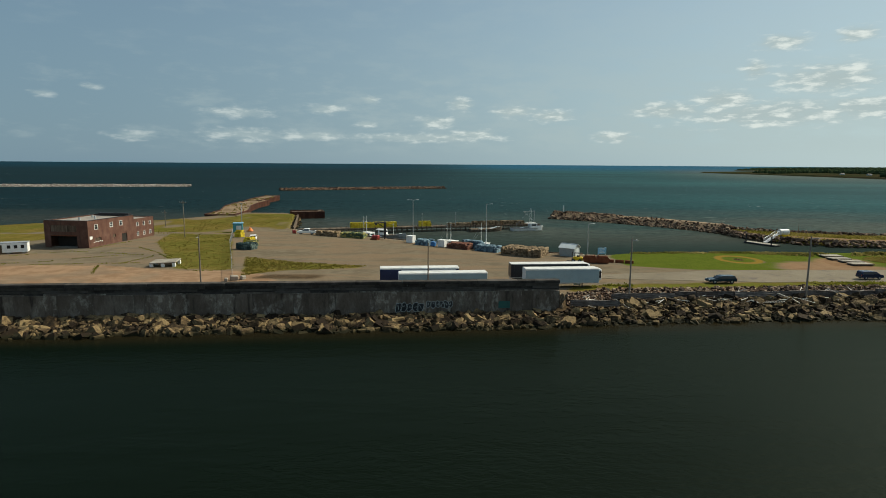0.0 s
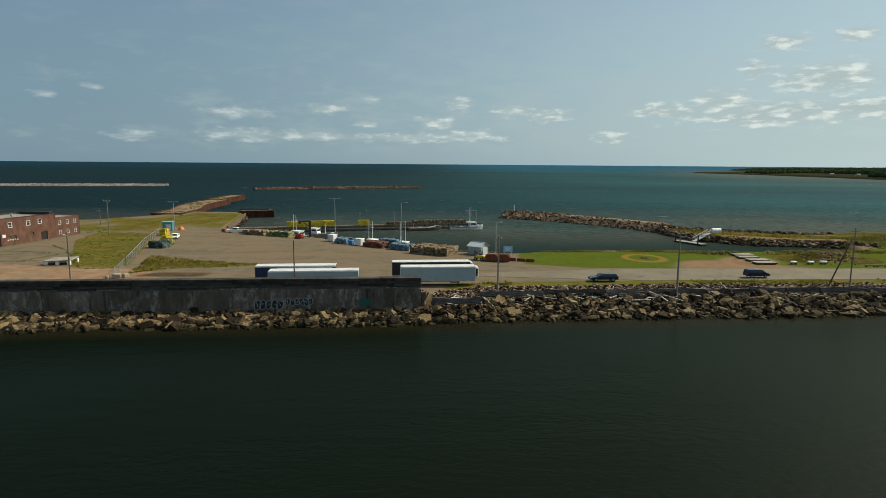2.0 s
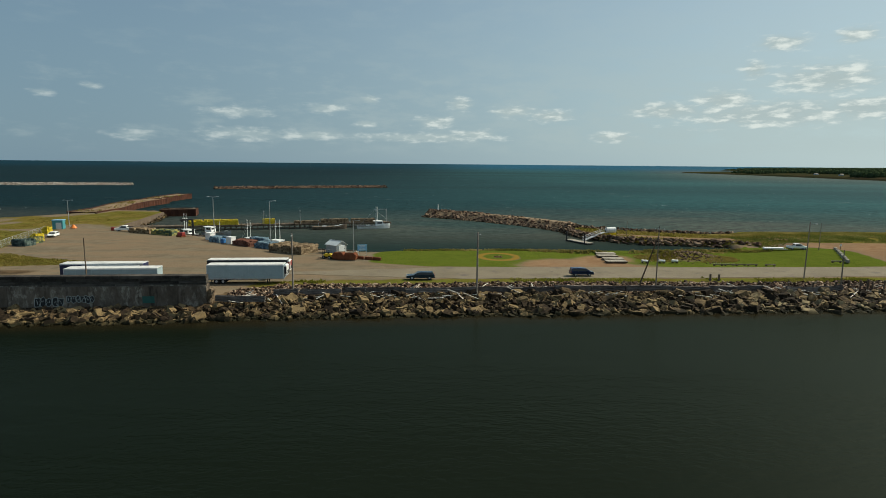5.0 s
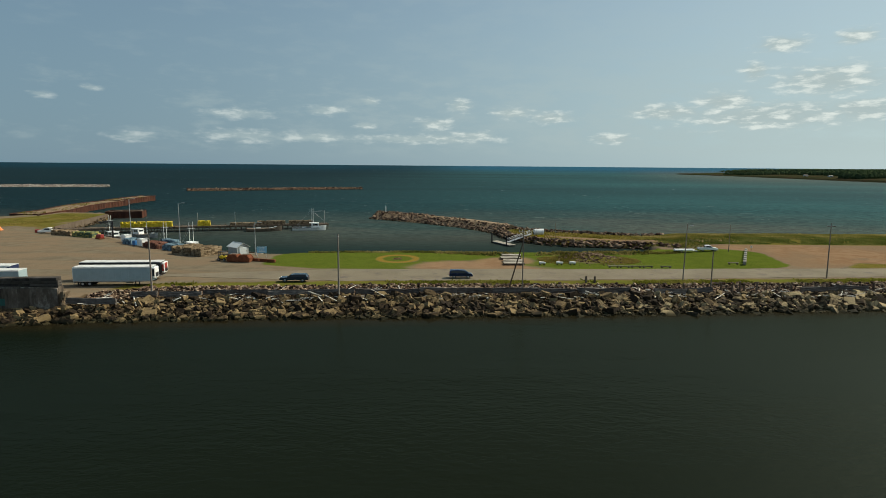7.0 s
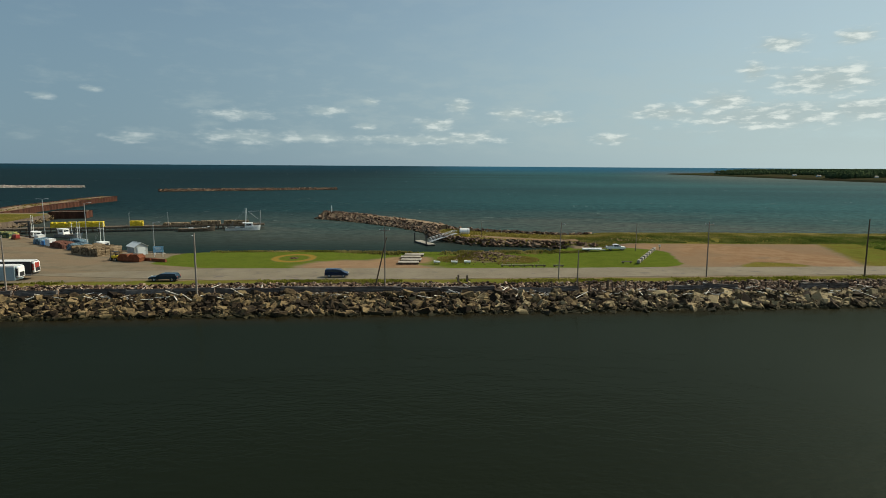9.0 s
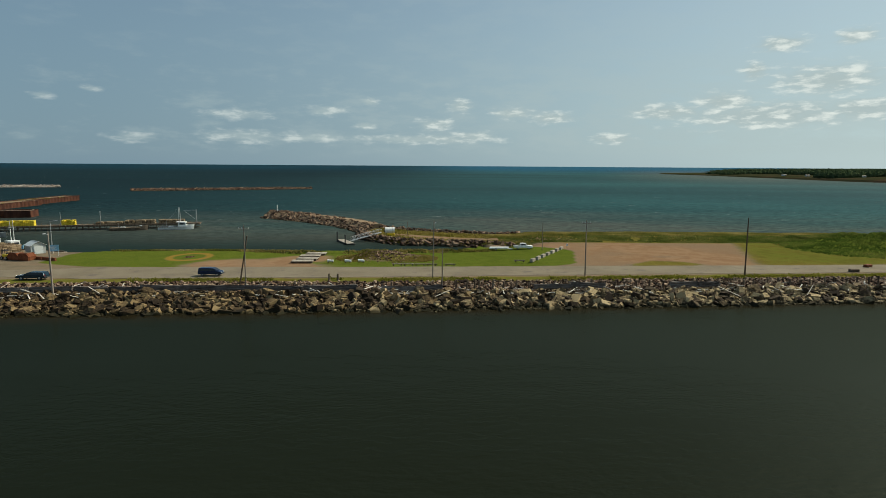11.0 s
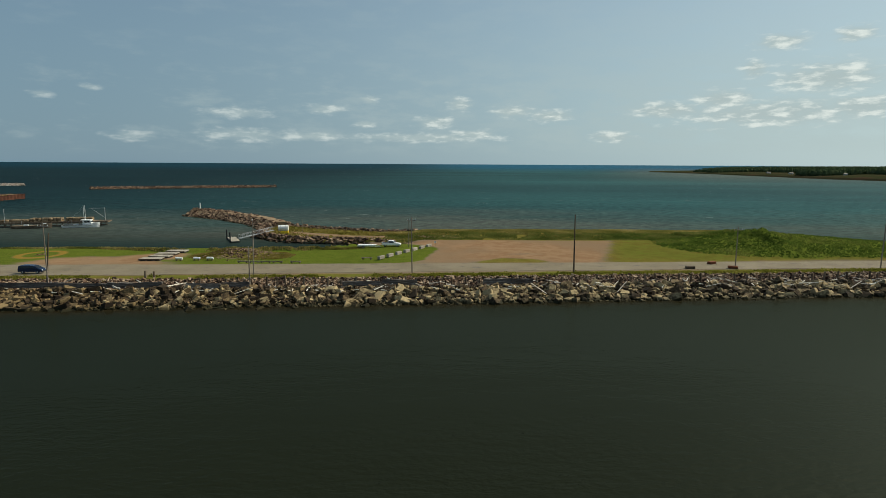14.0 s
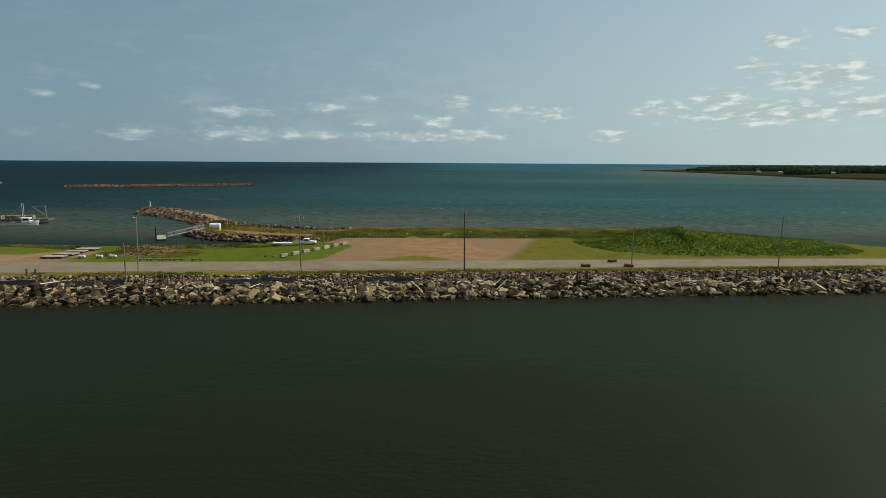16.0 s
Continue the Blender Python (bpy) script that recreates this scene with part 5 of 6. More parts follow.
lamp_post(-67.5, 198.0, 9.0, "grey lamp post beside a teal kiosk", 2)

# ---- brick building and the yard to its side ----


def brick_building():
    b = thing("brick_building", pose(-91.7, 151.9, GROUND, 0, 0, -6.5), "derelict two-storey red-brown brick harbour building, flat roof", "building")
    W, D1, D2, H1, H2 = 12.3, 19.0, 9.5, 7.1, 5.9
    # front wall with a big dark bay opening and a boarded band above
    for cx, sx, cz, sz in ((-11.45, 1.7, 3.55, 7.1), (-1.6, 3.2, 3.55, 7.1), (-6.9, 7.4, 3.75, .9), (-6.9, 7.4, 6.5, 1.2)):
        part("front_wall", B(cx, .15, cz, sx, .3, sz), "brick_wall", b)
    part("bay_inside", B(-6.9, 2.6, 1.65, 7.4, .2, 3.3), "dark_inside", b)
    part("bay_floor", B(-6.9, 1.4, .05, 7.4, 2.4, .1), "concrete", b)
    part("boarded_band", B(-6.9, .35, 5.05, 7.4, .15, 1.7), "timber", b)
    for k in range(8):
        part("board", B(-10.1 + k * .92, .24, 5.05, .85, .08, 1.62), "timber", b)
    part("broken_beam", B(-6.9, .2, 3.2, 7.3, .35, .25, .03), "rust_red", b)
    part("left_wall", B(-W + .15, D1 / 2, 3.55, .3, D1 - .6, 7.1), "brick_wall", b)
    part("rear_wall", B(-W / 2, D1 - .15, 3.55, W, .3, 7.1), "brick_wall", b)

    def side(y0, y1, h, openings):
        """The long wall to the yard, at x = 0, with real openings: y, z, width, height."""
        ys = sorted({y0, y1, *[o[0] - o[2] / 2 for o in openings], *[o[0] + o[2] / 2 for o in openings]})
        for a, c in zip(ys, ys[1:]):
            mid = (a + c) / 2
            holes = sorted((o[1] - o[3] / 2, o[1] + o[3] / 2) for o in openings if abs(mid - o[0]) < o[2] / 2)
            z = 0.0
            for lo, hi in holes + [(h, h)]:
                if lo > z:
                    part("side_wall", B(-.15, mid, (z + lo) / 2, .3, c - a, lo - z), "brick_wall", b)
                z = hi

    def window(y, z, wd, ht, fw=.1):
        f = part("window", B(-.2, y, z, .05, wd, ht), "glass_dark", b, "dark pane in white frame")
        for dy, dz, sy, sz in ((-wd / 2, 0, fw, ht + .1), (wd / 2, 0, fw, ht + .1), (0, ht / 2, wd, fw), (0, -ht / 2, wd + .2, fw + .02), (0, 0, wd, fw * .7)):
            part("frame", B(-.06, y + dy, z + dz, .14, sy, sz), "white", f)

    up = [(3.2, 5.3, 1.2, 1.25), (9.2, 5.35, 1.2, 1.25), (13.2, 5.4, 1.2, 1.25)]
    low = [(10.2, 2.2, 1.3, .8), (3.6, 2.0, 2.6, .9)]
    door = [(14.5, 1.2, 2.3, 2.4)]
    side(0.3, D1, H1, up + low + door)
    for o in up:
        window(*o)
    for y, z, wd, ht in low:
        part("boarded_window", B(-.22, y, z, .06, wd, ht), "timber", b)
    part("door", B(-.25, 14.5, 1.2, .1, 2.3, 2.4), "dark_inside", b)
    part("notice", B(.02, 1.0, 2.6, .03, 1.0, .8), "white", b)
    for k in range(5):
        part("paint_bar", B(.012, 2.2 + k * .75, 1.35 + .12 * (k % 2), .012, .5, .22), "grey_white", b)
    wing = [(D1 + 1.6, 4.3, .9, 1.1), (D1 + 4.6, 4.3, .9, 1.1), (D1 + 7.6, 4.3, .9, 1.1), (D1 + 1.6, 1.5, .9, 1.1), (D1 + 4.6, 1.5, .9, 1.1), (D1 + 7.6, 1.5, .9, 1.1)]
    side(D1, D1 + D2, H2, wing)
    for o in wing:
        window(*o, .07)
    part("wing_rear_wall", B(-W / 2, D1 + D2 - .15, H2 / 2, W, .3, H2), "brick_wall", b)
    part("wing_left_wall", B(-W + .15, D1 + D2 / 2, H2 / 2, .3, D2 - .4, H2), "brick_wall", b)
    part("roof", B(-W / 2, D1 / 2, H1 - .35, W - .5, D1 - .5, .2), "roof_gravel", b)
    part("wing_roof", B(-W / 2, D1 + D2 / 2, H2 - .3, W - .5, D2 - .4, .2), "roof_gravel", b)
    for cx, cy, sx, sy in ((-W / 2, .15, W, .42), (-.15, D1 / 2, .42, D1), (-W + .15, D1 / 2, .42, D1), (-W / 2, D1 - .15, W, .42)):
        part("coping", B(cx, cy, H1 + .06, sx + .02, sy + .02, .12, .02), "steel_dark", b)
    part("roof_curb", B(-5.2, D1 - 1.0, H1 + .3, 9.4, 1.2, .6, .03), "steel_dark", b)
    for k, (x, y) in enumerate(((-6, 5), (-4.5, 9), (-7.5, 12))):
        part("roof_vent", Rd((x, y, H1 - .3), (x, y, H1 + .5), .3, .25, 10), "steel", b)


brick_building()

st = thing("site_cabin", pose(-105.6, 142.6, GROUND, 0, 0, 24), "small white site cabin with dark windows on gravel", "cabin")
part("body", B(0, 0, 1.55, 8.0, 2.6, 2.3, .05), "white", st)
part("roof", B(0, 0, 2.75, 8.2, 2.8, .14, .03), "steel", st)
for k in (.2, 1.6, 3.0):
    w_ = part("window", B(k, -1.31, 1.75, .7, .04, .8), "glass_dark", st)
    part("frame", B(k, -1.33, 1.33, .85, .04, .06), "white", w_)
part("door", B(-1.6, -1.32, 1.35, .9, .05, 1.9), "timber", st)
for k in (-3, 0, 3):
    part("block", B(k, 0, .2, .5, 2.2, .42), "concrete", st)

sl = thing("collapsed_shelter", pose(-60.4, 127.2, GROUND, 0, 0, 8), "low collapsed shelter with a grey slab roof", "shelter")
part("roof", B(0, 0, 1.0, 5.4, 4.4, .22, .05, Euler((.03, -.03, 0)).to_matrix()), "concrete", sl)
for a, c in ((-2.3, -1.8), (2.3, -1.8), (-2.3, 1.8), (2.3, 1.8), (0, -1.8)):
    part("block", B(a, c, .45, .7, .6, .9, .08), "white", sl)
part("beam", B(0, -1.9, .82, 4.8, .25, .2), "timber", sl)

kiosk = thing("kiosk", pose(-66.4, 191.0, GROUND, 0, 0, 15), "small teal utility kiosk with a pale roof", "kiosk")
part("body", B(0, 0, 1.4, 3.0, 2.6, 2.8, .05), "teal", kiosk)
part("roof", B(0, 0, 2.9, 3.3, 2.9, .2, .05), "light_blue", kiosk)
part("door", B(.3, -1.32, 1.1, 1.6, .05, 2.1), "grey_white", kiosk)
ob_ = thing("orange_float", pose(-63.3, 193.5, GROUND), "bright orange cone-shaped float heap", "float")
part("float_body", Rd((0, 0, 0), (0, 0, 1.15), 1.0, .3, 12), "orange", ob_)
part("ring", Rd((0, 0, .22), (0, 0, .4), 1.0, .9, 12), "orange", ob_)

M["wire_mesh"] = bpy.data.materials.new("wire_mesh")
M["wire_mesh"].use_nodes = True
wn = Nodes(M["wire_mesh"].node_tree)
wn.add("ShaderNodeOutputMaterial", {0: wn.add("ShaderNodeMixShader", {0: .10, 1: wn.add("ShaderNodeBsdfTransparent").outputs[0], 2: wn.add("ShaderNodeBsdfPrincipled", {"Base Color": rgb(.3, .31, .31), "Roughness": .6}).outputs[0]}).outputs[0]})


def fence(line):
    f = thing("chain_link_fence", pose(0, 0, 0), "grey chain-link fence along the yard edge", "fence")
    post = None
    for x, y, dx, dy in along(line, 3.0):
        a = math.degrees(math.atan2(dy, dx))
        if post is None:
            post = part("post", Rd((0, 0, 0), (0, 0, 1.9), .04, n=6), "steel", f, m=pose(x, y, GROUND))
            rail = part("top_rail", Rd((0, 0, 1.85), (3.0, 0, 1.85), .03, n=6), "steel", f, m=pose(x, y, GROUND, 0, 0, a))
            mesh = part("mesh_panel", B(1.5, 0, .95, 2.94, .012, 1.75), "wire_mesh", f, m=pose(x, y, GROUND, 0, 0, a))
        else:
            for src in (post, rail, mesh):
                ob = new(src.name.split(".")[0], src.data)
                ob.parent = f
                ob.matrix_basis = pose(x, y, GROUND, 0, 0, a)


fence([(-40.5, 112), (-45.5, 126), (-57, 157), (-65.5, 184)])
for i, (x, y, s) in enumerate(((-40.0, 111.6, 1.0), (-38.6, 112.4, .8), (-41.2, 110.6, .7))):
    t = thing("concrete_block", pose(x, y, GROUND, 6, 4, 25 + 40 * i), "broken pale concrete block on the ground", "concrete block", "broken concrete blocks")
    part("chunk", B(0, 0, .45 * s, 1.5 * s, .9 * s, .95 * s, .12), "concrete", t)
    part("rebar", Rd((.5 * s, 0, .5), (1.0 * s, .1, .8), .02, n=5), "rust_red", t)

# ---- lawn, slipway and breakwater things ----
for i, (x, y, rz) in enumerate(((99.2, 138.4, 2), (99.6, 142.3, -4), (99.3, 146.4, 3), (100.0, 150.4, -2))):
    t = thing("float_dock", pose(x, y, gz(x, y) - .12, 0, 0, rz), "pale concrete-topped float dock section hauled out on grass", "float dock", "hauled-out float docks")
    part("deck", B(0, 0, .52, 4.9, 2.7, .2, .03), "concrete", t)
    for k in (-1.75, 0, 1.75):
        part("float", B(k, 0, .22, 1.2, 2.2, .42, .06), "steel_dark", t)
    part("edge_beam", B(0, -1.39, .45, 4.9, .1, .26), "timber", t)
for i, (x, y) in enumerate(((105.9, 137.9), (110.0, 138.0), (113.1, 138.1))):
    t = thing("white_tank", pose(x, y, gz(x, y), 0, 0, 4), "white plastic float drum on a low stand", "drum", "white float drums")
    part("drum", Rd((-.75, 0, .6), (.75, 0, .5), .27, .27, 14), "white", t)
    for k in (-.5, .5):
        part("stand", B(k, 0, .15, .15, .9, .3), "timber", t)
rail = thing("log_rail", pose(121.9, 134.8, gz(121.9, 134.8), 0, 0, 1), "low grey log rail at the lawn edge", "log rail", "low log rails")
part("log", Rd((-1.25, 0, .42), (1.25, 0, .42), .13, .12, 8), "pole_wood", rail)
for k in (-.9, .9):
    part("support", B(k, 0, .16, .25, .4, .32), "timber", rail)
for x in (124.5, 127.1, 129.8, 134.0):
    copy_thing(rail, pose(x, 134.8, gz(x, 134.8), 0, 0, -1))
r_ = np.random.default_rng(77)
hp = thing("rubble_heap", pose(0, 0, 0), "overgrown heap of brown stones and earth", "rubble heap", "", "stuff")
spots_ = [(118.6 + r_.normal(0, 4.4), 143.6 + r_.normal(0, 2.0)) for _ in range(520)]
heap("rubble", [(x, y, gz(x, y) + .0, r_.uniform(.2, .6)) for x, y in spots_], "rock_red", hp)
blk = thing("kerb_block", pose(153.4, 137.2, GROUND, 0, 0, 63), "pale concrete block lining the lawn edge", "concrete block", "lawn edge blocks")
part("block", B(0, 0, .38, 2.2, .7, .76, .06), "concrete", blk)
part("lifting_eye", Rd((0, 0, .76), (0, 0, .84), .08, n=8), "steel", blk)
for k in range(1, 7):
    copy_thing(blk, pose(153.4 + k * 1.78, 137.2 + k * 3.4, GROUND, 0, 0, 63))
copy_thing(rail, pose(150.2, 136.2, GROUND, 0, 0, 0))
sp = thing("sign_post", pose(165.8, 158.2, GROUND), "small white notice on a short post", "sign")
part("post", B(0, .05, .75, .08, .08, 1.5), "timber", sp)
part("panel", B(0, 0, 1.25, .5, .05, .55), "white", sp)

dk = thing("floating_dock", pose(101.6, 186.6, SEA, 0, 0, -64), "pale floating dock with dark guide piles", "floating dock")
part("deck", B(0, 0, .42, 11.0, 2.6, .22, .03), "concrete", dk)
part("pontoon", B(0, 0, .1, 10.6, 2.4, .45), "steel_dark", dk)
for k in (-4.4, 4.4):
    part("guide_pile", Rd((k, -1.5, -2), (k, -1.5, 3.2), .2, .2, 10), "steel_dark", dk)
gw = thing("gangway", pose(103.2, 187.4, SEA + .5), "light grey aluminium gangway with truss rails", "gangway")
g0, g1 = Vector((0, 0, .1)), Vector((8.6, 8.4, 1.9))
gd = (g1 - g0)
gn = Vector((-gd.y, gd.x, 0)).normalized() * .6
part("walkway", B(*((g0 + g1) / 2), gd.length, 1.2, .1, 0, gd.to_track_quat("X", "Z").to_matrix()), "steel", gw)
for s in (-1, 1):
    part("hand_rail", Rd(g0 + gn * s + Vector((0, 0, 1.1)), g1 + gn * s + Vector((0, 0, 1.1)), .05), "steel", gw)
    for k in range(9):
        a = g0.lerp(g1, k / 9) + gn * s
        c = g0.lerp(g1, (k + 1) / 9) + gn * s
        part("rail_post", Rd(a, a + Vector((0, 0, 1.1)), .035, n=6), "steel", gw)
        part("diagonal", Rd(a, c + Vector((0, 0, 1.1)), .03, n=6), "steel", gw)
tk = thing("storage_tank", pose(114.6, 197.4, gz(114.6, 197.4), 0, 0, 8), "white cylindrical tank on a yellow base", "tank")
part("shell", Rd((-1.6, 0, 1.75), (1.6, 0, 1.75), 1.0, 1.0, 20), "white", tk)
part("base", B(.4, 0, .4, 2.4, 1.8, .8, .04), "yellow", tk)
for k in (-.9, .9):
    part("band", Rd((k - .04, 0, 1.75), (k + .04, 0, 1.75), 1.02, 1.02, 20), "steel", tk)
part("valve", B(-1.75, 0, 1.4, .3, .4, .5, .05), "steel_dark", tk)
bc = thing("beacon", pose(56.0, 273.6, 1.7), "slim white harbour beacon on the breakwater tip", "beacon")
part("tower", Rd((0, 0, -.4), (0, 0, 3.0), .24, .18, 12), "white", bc)
part("lantern", Rd((0, 0, 3.0), (0, 0, 3.4), .2, .16, 10), "lamp_lens", bc)
part("footing", B(0, 0, -.2, 1.6, 1.6, .6, .05), "concrete", bc)
for x, y, rz, mat, lab in ((228.5, 132.3, 24, "rust_red", "rust-red steel skid on the road edge"), (230.4, 126.4, -14, "rust_red", "low rust-red steel box by the pole"), (221.0, 126.0, 0, "timber", "dark timber crate on the verge")):
    t = thing("steel_skid", pose(x, y, gz(x, y) + .05, 0, 0, rz), lab, "skid")
    part("box", B(0, 0, .32, 1.9, .9, .5, .06), mat, t)
    for k in (-.7, .7):
        part("runner", B(k, 0, .04, .2, 1.3, .1), "steel_dark", t)
for x in (110.3, 112.0):
    t = thing("bollard", pose(x, 113.2, gz(x, 113.2) - .1), "short dark timber bollard on the verge", "bollard", "verge bollards")
    part("post", Rd((0, 0, 0), (0, 0, 1.35), .22, .2, 10), "timber", t)
    part("top", Rd((0, 0, 1.35), (0, 0, 1.42), .24, .18, 10), "timber", t)
fr = thing("fire_pit", pose(71.5, 141.0, GROUND), "small burnt fire pit on the lawn", "fire pit")
heap("ash_stones", [(.8 * math.cos(a), .8 * math.sin(a), .05, .3) for a in np.linspace(0, 6.1, 11)], "rock_far", fr)

# ---- plants ----


def tufts(name, spots, material, label, tall, wide, blades_each=5, seed=1, level=None):
    """Clumps of grass blades as one mesh: spots are x, y."""
    r = np.random.default_rng(seed)
    n = len(spots)
    p = np.repeat(np.asarray(spots, float), blades_each, 0)
    p += r.normal(0, wide, p.shape)
    z = ground_z(p[:, 0], p[:, 1]) if level is None else np.full(len(p), level)
    h = tall * r.uniform(.55, 1.35, len(p))
    a = r.uniform(0, 6.3, len(p))
    wv = np.stack([np.cos(a), np.sin(a)], -1) * (wide * r.uniform(.35, .8, len(p)))[:, None]
    lean = r.normal(0, .35, (len(p), 2)) * h[:, None]
    b0 = np.column_stack([p - wv, z - .08])
    b1 = np.column_stack([p + wv, z - .08])
    m0 = np.column_stack([p + wv * .8 + lean * .4, z + h * .6])
    m1 = np.column_stack([p - wv * .8 + lean * .4, z + h * .6])
    tip = np.column_stack([p + lean, z + h])
    verts = np.stack([b0, b1, m0, m1, tip], 1).reshape(-1, 3)
    k = np.arange(len(p)) * 5
    faces = [f for i in k.tolist() for f in ((i, i + 1, i + 2, i + 3), (i + 3, i + 2, i + 4))]
    return joined(name, verts.tolist(), faces, material, "stuff", label, "grass")


def scatter(n, x0, x1, y_of, keep=None, seed=1):
    r = np.random.default_rng(seed)
    x = r.uniform(x0, x1, n)
    y = y_of(x, r)
    ok = np.ones(n, bool) if keep is None else keep(x, y)
    return np.column_stack([x, y])[ok]


def patchy(k, cut, seed):
    return lambda x, y: waves(x, y, k, seed) > cut


tufts("verge_grass", scatter(6500, 24, 300, lambda x, r: y_top(x) + r.normal(.7, .8, x.size), lambda x, y: (waves(x, y, .35, 15) > -.35) & ((x > 120) | (waves(x, y, .18, 14) > -.1)), 1), "grass_verge", "rough green and yellow grass on the road verge", .26, .18, 4, 1)
DUNE_Y = lambda x: np.interp(x, (148, 200, 270), (182, 183, 182))
tufts("dune_grass", scatter(11000, 146, 272, lambda x, r: DUNE_Y(x) + r.uniform(6, 17, x.size), lambda x, y: (rise(x, y) > .06) & (y < 200), 2), "grass_dune", "tall dry marram grass along the dune crest", .34, .24, 5, 2)
tufts("dune_weeds", scatter(6000, 150, 268, lambda x, r: DUNE_Y(x) + r.uniform(-9.5, 7, x.size), lambda x, y: (rise(x, y) > .1) & (waves(x, y, .22, 61) > -.7), 12), "grass_bank", "green weeds on the landward face of the dune", .3, .18, 6, 12)
tufts("mound_grass", scatter(13000, 220, 304, lambda x, r: r.uniform(140, 186, x.size), lambda x, y: rise(x, y) > .3, 3), "grass_mound", "dense long green grass and weeds covering the mound", .25, .15, 6, 3)
FIELD = [(-80, 164), (-57, 124), (-44, 123), (-66, 184), (-86, 186)]
tufts("field_grass", scatter(6500, -120, -40, lambda x, r: r.uniform(122, 255, x.size), lambda x, y: inside(x, y, FIELD) | (inside(x, y, LAND) & (y > 190 + .25 * (x + 60)) & (x < -56) & (waves(x, y, .13, 81) < -.1)), 4), "grass_dry", "dry yellow-green grass in the yard", .16, .16, 4, 4)
tufts("yard_weeds", scatter(2200, -50, -16, lambda x, r: r.uniform(116, 140, x.size), lambda x, y: inside(x, y, [(-44, 130), (-40, 116), (-34, 122), (-18, 126), (-16, 128.5), (-34, 133), (-47, 140)]), 5), "grass_dry", "weeds growing through the gravel yard", .2, .18, 5, 5)
CRACKS = [[(-98, 127.5), (-88.6, 131.4), (-86.6, 134.8), (-78.9, 140.4), (-70, 143.6)], [(-98, 126), (-85.8, 127.6), (-73.7, 129.4), (-64, 131)], [(-93, 146.5), (-85.5, 144.8), (-76.7, 143)],
          [(-71.3, 129), (-69.3, 140.9)], [(-81.1, 155.5), (-70.7, 145.5), (-53.3, 121.7), (-48.6, 121.2), (-45.5, 123.1)], [(-74.7, 126.3), (-70.6, 117.3)], [(-104, 138), (-93, 146.5)], [(-91, 151), (-88, 166)]]
crack_spots, rc = [], np.random.default_rng(63)
for line in CRACKS:
    for x, y, dx, dy in along(line, .24):
        if waves(np.array([x]), np.array([y]), .5, 64)[0] > -.35:
            crack_spots.append((x + rc.normal(0, .14), y + rc.normal(0, .18)))
tufts("crack_weeds", crack_spots, "grass_verge", "weeds in lines along cracks in the old pavement", .16, .12, 4, 6)
tufts("spit_grass", scatter(5000, 104, 172, lambda x, r: r.uniform(176, 228, x.size), lambda x, y: inside(x, y, [(106, 208), (110, 194), (121, 185), (154, 175), (170, 174), (146, 184), (123, 193), (114, 202), (125, 198), (146, 189), (172, 181), (172, 189), (152, 200), (122, 212), (109, 222)]), 7), "grass_dry", "dry grass on the breakwater root", .4, .25, 3, 7)
tufts("heap_weeds", scatter(3800, 106, 134, lambda x, r: 144.4 + r.normal(0, 3.6, x.size), lambda x, y: (rise(x, y) > .1) & (waves(x, y, .3, 91) > -.45), 9), "grass_dry", "weeds over the rubble heap", .2, .16, 5, 9)
tufts("shore_weeds", scatter(3000, 44, 146, lambda x, r: np.interp(x, (44, 69, 100, 143), (150.5, 152.2, 153, 158)) + r.normal(-.3, .7, x.size), patchy(.12, -.1, 44), 8), "grass_dune", "weeds along the lawn's water edge", .4, .25, 4, 8)

PIER_X = lambda y: np.interp(y, (250, 272, 300, 322, 345, 366, 390), (-94.5, -96, -104, -107, -108, -112, -112.4))
tufts("pier_weeds", [(x, y) for x, y in scatter(900, -118, -86, lambda x, r: r.uniform(246, 388, x.size), lambda x, y: (np.abs(x - PIER_X(y)) < 5.0) & (waves(x, y, .2, 19) > .1), 11)], "grass_dry", "dry weeds on the derelict pier deck", .45, .3, 4, 11, 2.0)

# ---- far shore ----


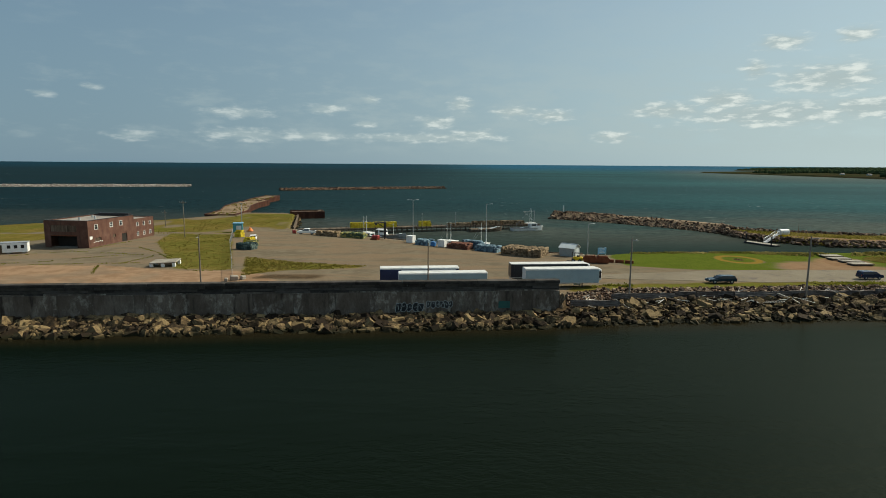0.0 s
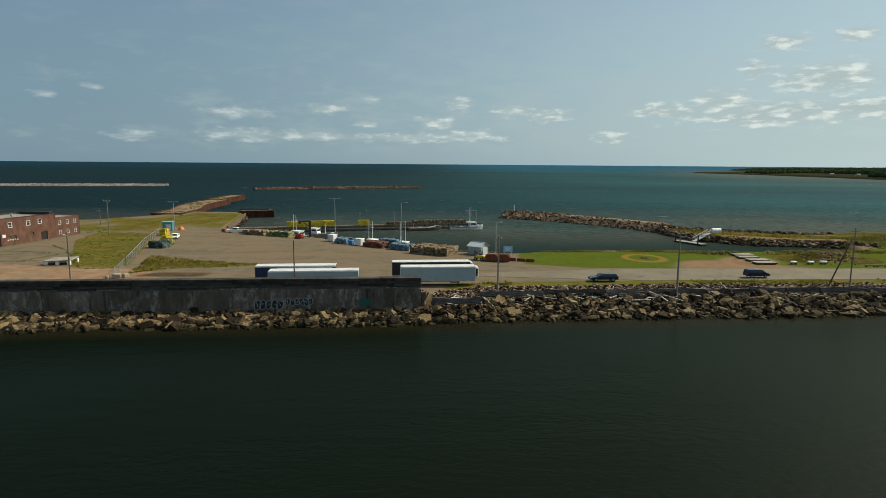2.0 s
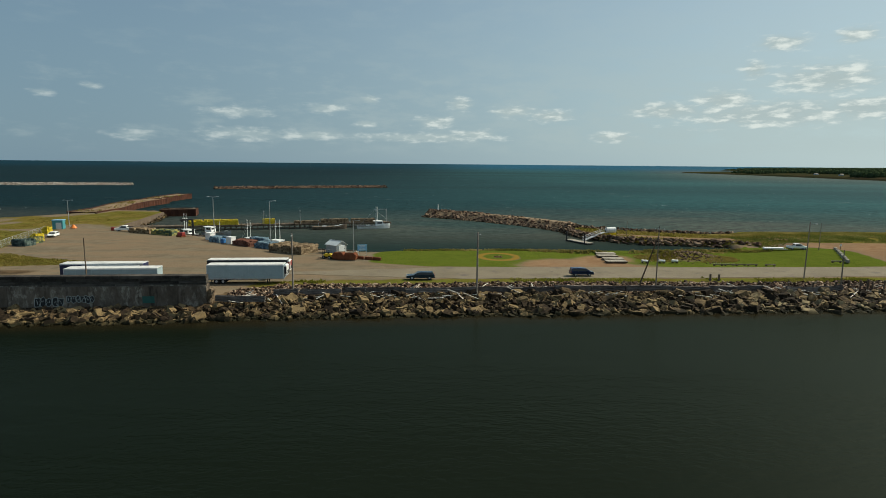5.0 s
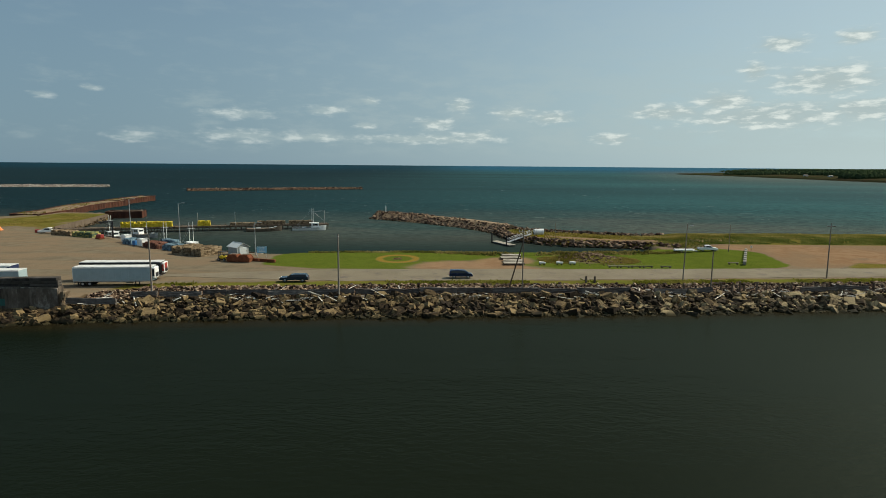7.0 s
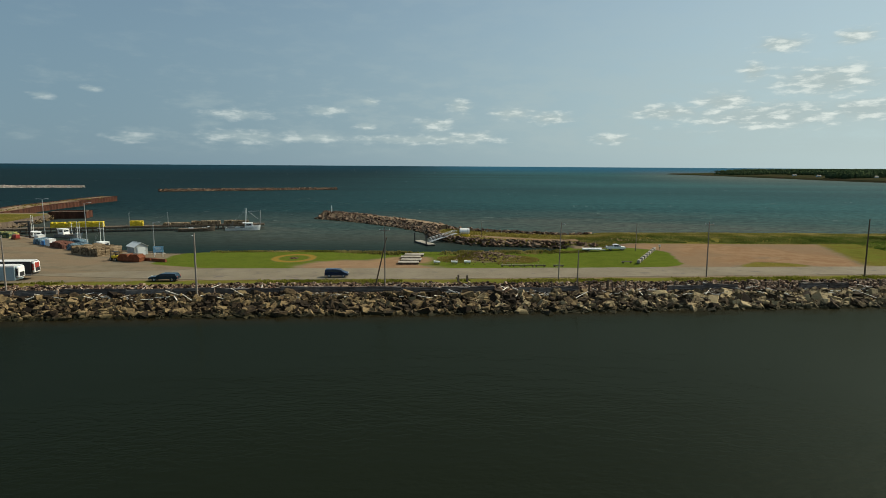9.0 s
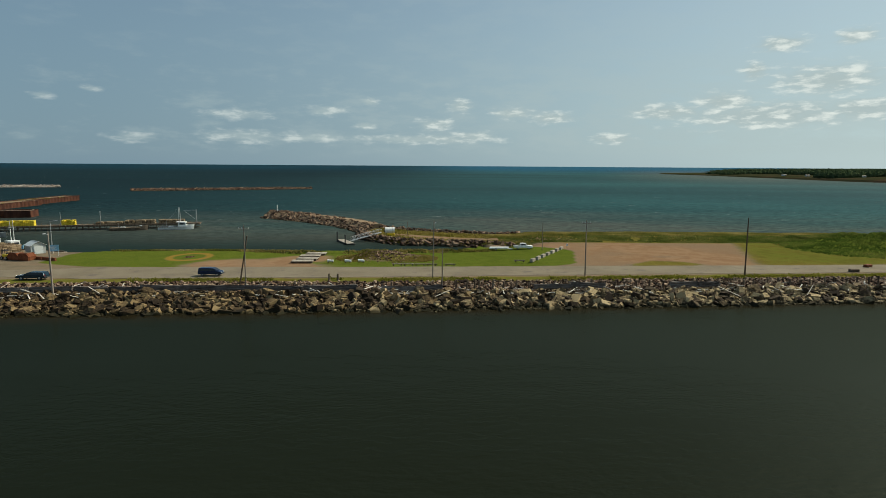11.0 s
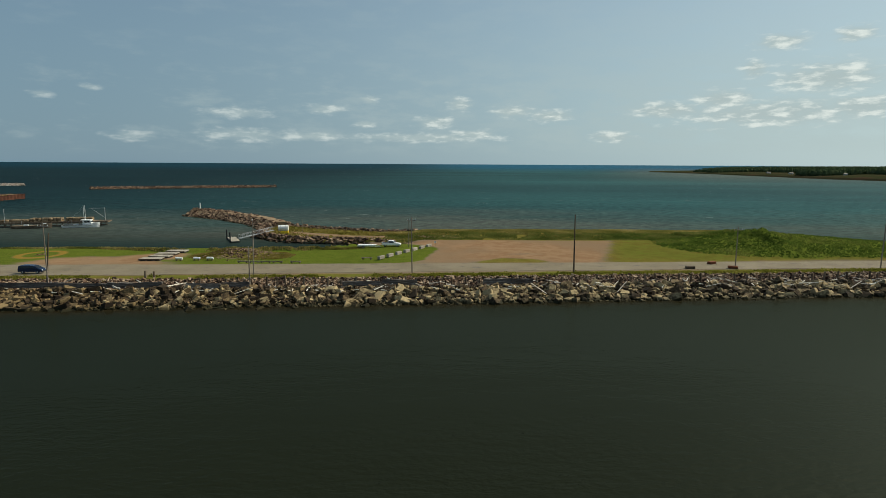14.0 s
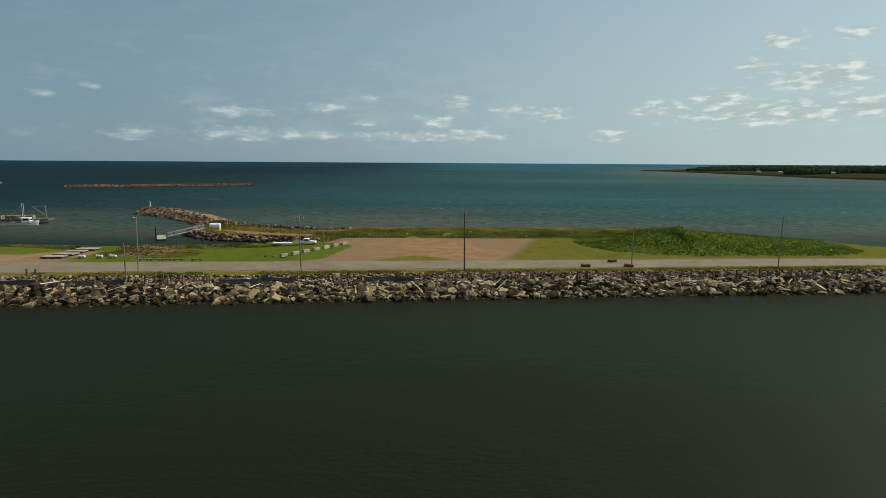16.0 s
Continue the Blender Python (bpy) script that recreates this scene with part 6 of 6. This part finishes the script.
def far_shore():
    fs = thing("far_shore", pose(0, 0, 0), "distant wooded headland with red cliffs and a few houses", "headland", "", "structure")
    line = [(850, 1960), (862, 1820), (880, 1600), (872, 1360), (864, 1180), (862, 1050), (890, 930), (960, 840), (1120, 750), (1400, 700)]
    bm = bmesh.new()
    rows = []
    for i, (x, y) in enumerate(line):
        k = min(1.0, i / 5)
        nx_, ny_ = 1.0, .35
        rows.append([bm.verts.new((x + nx_ * d, y + ny_ * d, z * (.5 + .5 * k))) for d, z in ((-6, -1), (0, 2.5), (14, 4.5), (90, 6), (260, 12), (700, 16), (1500, 14))])
    for p, q in zip(rows, rows[1:]):
        for k in range(6):
            bm.faces.new((p[k], q[k], q[k + 1], p[k + 1]))
    bmesh.ops.recalc_face_normals(bm, faces=bm.faces[:])
    M["headland"] = surface("headland", ((.022, .026, .012), (.034, .036, .018), (.055, .036, .024)), 60, .95, .2, spec=.0)
    part("land", bm, "headland", fs)
    r = np.random.default_rng(91)
    verts, faces, base = [], [], 0
    unit = [(math.cos(a) * s, math.sin(a) * s, z) for s, z in ((.5, 0), (.62, .35), (.35, .75)) for a in np.arange(6) * math.pi / 3] + [(0, 0, 1)]
    unit = np.array(unit)
    ring = [(a + i, a + (i + 1) % 6, a + 6 + (i + 1) % 6, a + 6 + i) for a in (0, 6) for i in range(6)] + [(12 + i, 12 + (i + 1) % 6, 18) for i in range(6)]
    n = 0
    while n < 7000:
        i = r.uniform(1.2, len(line) - 1.001)
        k = int(i)
        x = line[k][0] + (line[k + 1][0] - line[k][0]) * (i - k)
        y = line[k][1] + (line[k + 1][1] - line[k][1]) * (i - k)
        d = abs(r.normal(0, 190)) + (130 if math.sin(i * 2.6) > -.75 else 12)
        z = np.interp(d, (0, 14, 90, 260, 700, 1500), (2.5, 4.5, 6, 12, 16, 14)) * (.5 + .5 * min(1, i / 5))
        hgt = r.uniform(6, 12) * (.55 + .45 * min(1, i / 4))
        wd = hgt * r.uniform(.55, 1.0)
        verts.append(unit * (wd, wd, hgt) * r.uniform(.85, 1.15, (19, 1)) + (x + d, y + .35 * d, z - .5))
        faces += [tuple(v + base for v in f) for f in ring]
        base += 19
        n += 1
    joined("tree_crowns", np.concatenate(verts).tolist(), faces, "tree_far", "stuff", "dark conifer woods", "", fs)
    bm = bmesh.new()                    # the land behind, with woods along its skyline
    rows = []
    for x, z in ((1290, 1.5), (1366, 2.5), (1488, 6), (1634, 8), (1853, 10), (2280, 12), (2900, 14)):
        rows.append([bm.verts.new((x + 60 * k, 2650 + 110 * k, h)) for k, h in ((0, .4), (.3, z * .6), (1, z), (3, z))])
    for p, q in zip(rows, rows[1:]):
        for k in range(3):
            bm.faces.new((p[k], q[k], q[k + 1], p[k + 1]))
    bmesh.ops.recalc_face_normals(bm, faces=bm.faces[:])
    part("far_land", bm, "headland", fs)
    verts, faces, base = [], [], 0
    for _ in range(2600):
        x = r.uniform(1380, 2850)
        z = np.interp(x, (1290, 1366, 1488, 1634, 1853, 2280, 2900), (1.5, 2.5, 6, 8, 10, 12, 14))
        hgt = r.uniform(5, 10) * min(1, .5 + (x - 1380) / 250)
        verts.append(unit * (hgt * r.uniform(1.0, 1.8), hgt, hgt) * r.uniform(.85, 1.15, (19, 1)) + (x + 60, 2760 + r.uniform(0, 180), z - .6))
        faces += [tuple(v + base for v in f) for f in ring]
        base += 19
    joined("tree_crowns", np.concatenate(verts).tolist(), faces, "tree_far", "stuff", "dark woods on the skyline", "", fs)
    for x, y, z in ((945, 1330, 5), (965, 1290, 5.5), (940, 1410, 5), (985, 1235, 6), (960, 1180, 6), (1010, 1080, 6)):
        h = thing("house", pose(x - 22, y - 40, z - .4, 0, 0, r.uniform(-30, 30)), "small white house on the distant shore", "house", "distant houses")
        part("wall", B(0, 0, 1.2, 8, 6, 2.4), "grey_white", h)
        part("roof", prism(bmesh.new(), [(-3.4, 2.3), (3.4, 2.3), (0, 3.9)], -4.3, 4.3), "roof_gravel", h, m=pose(0, 0, 0, 0, 0, 90))
        for k in (-3, 0, 3):
            part("window", B(k * .8, -3.03, 1.4, .9, .05, 1.0), "glass_dark", h)


far_shore()
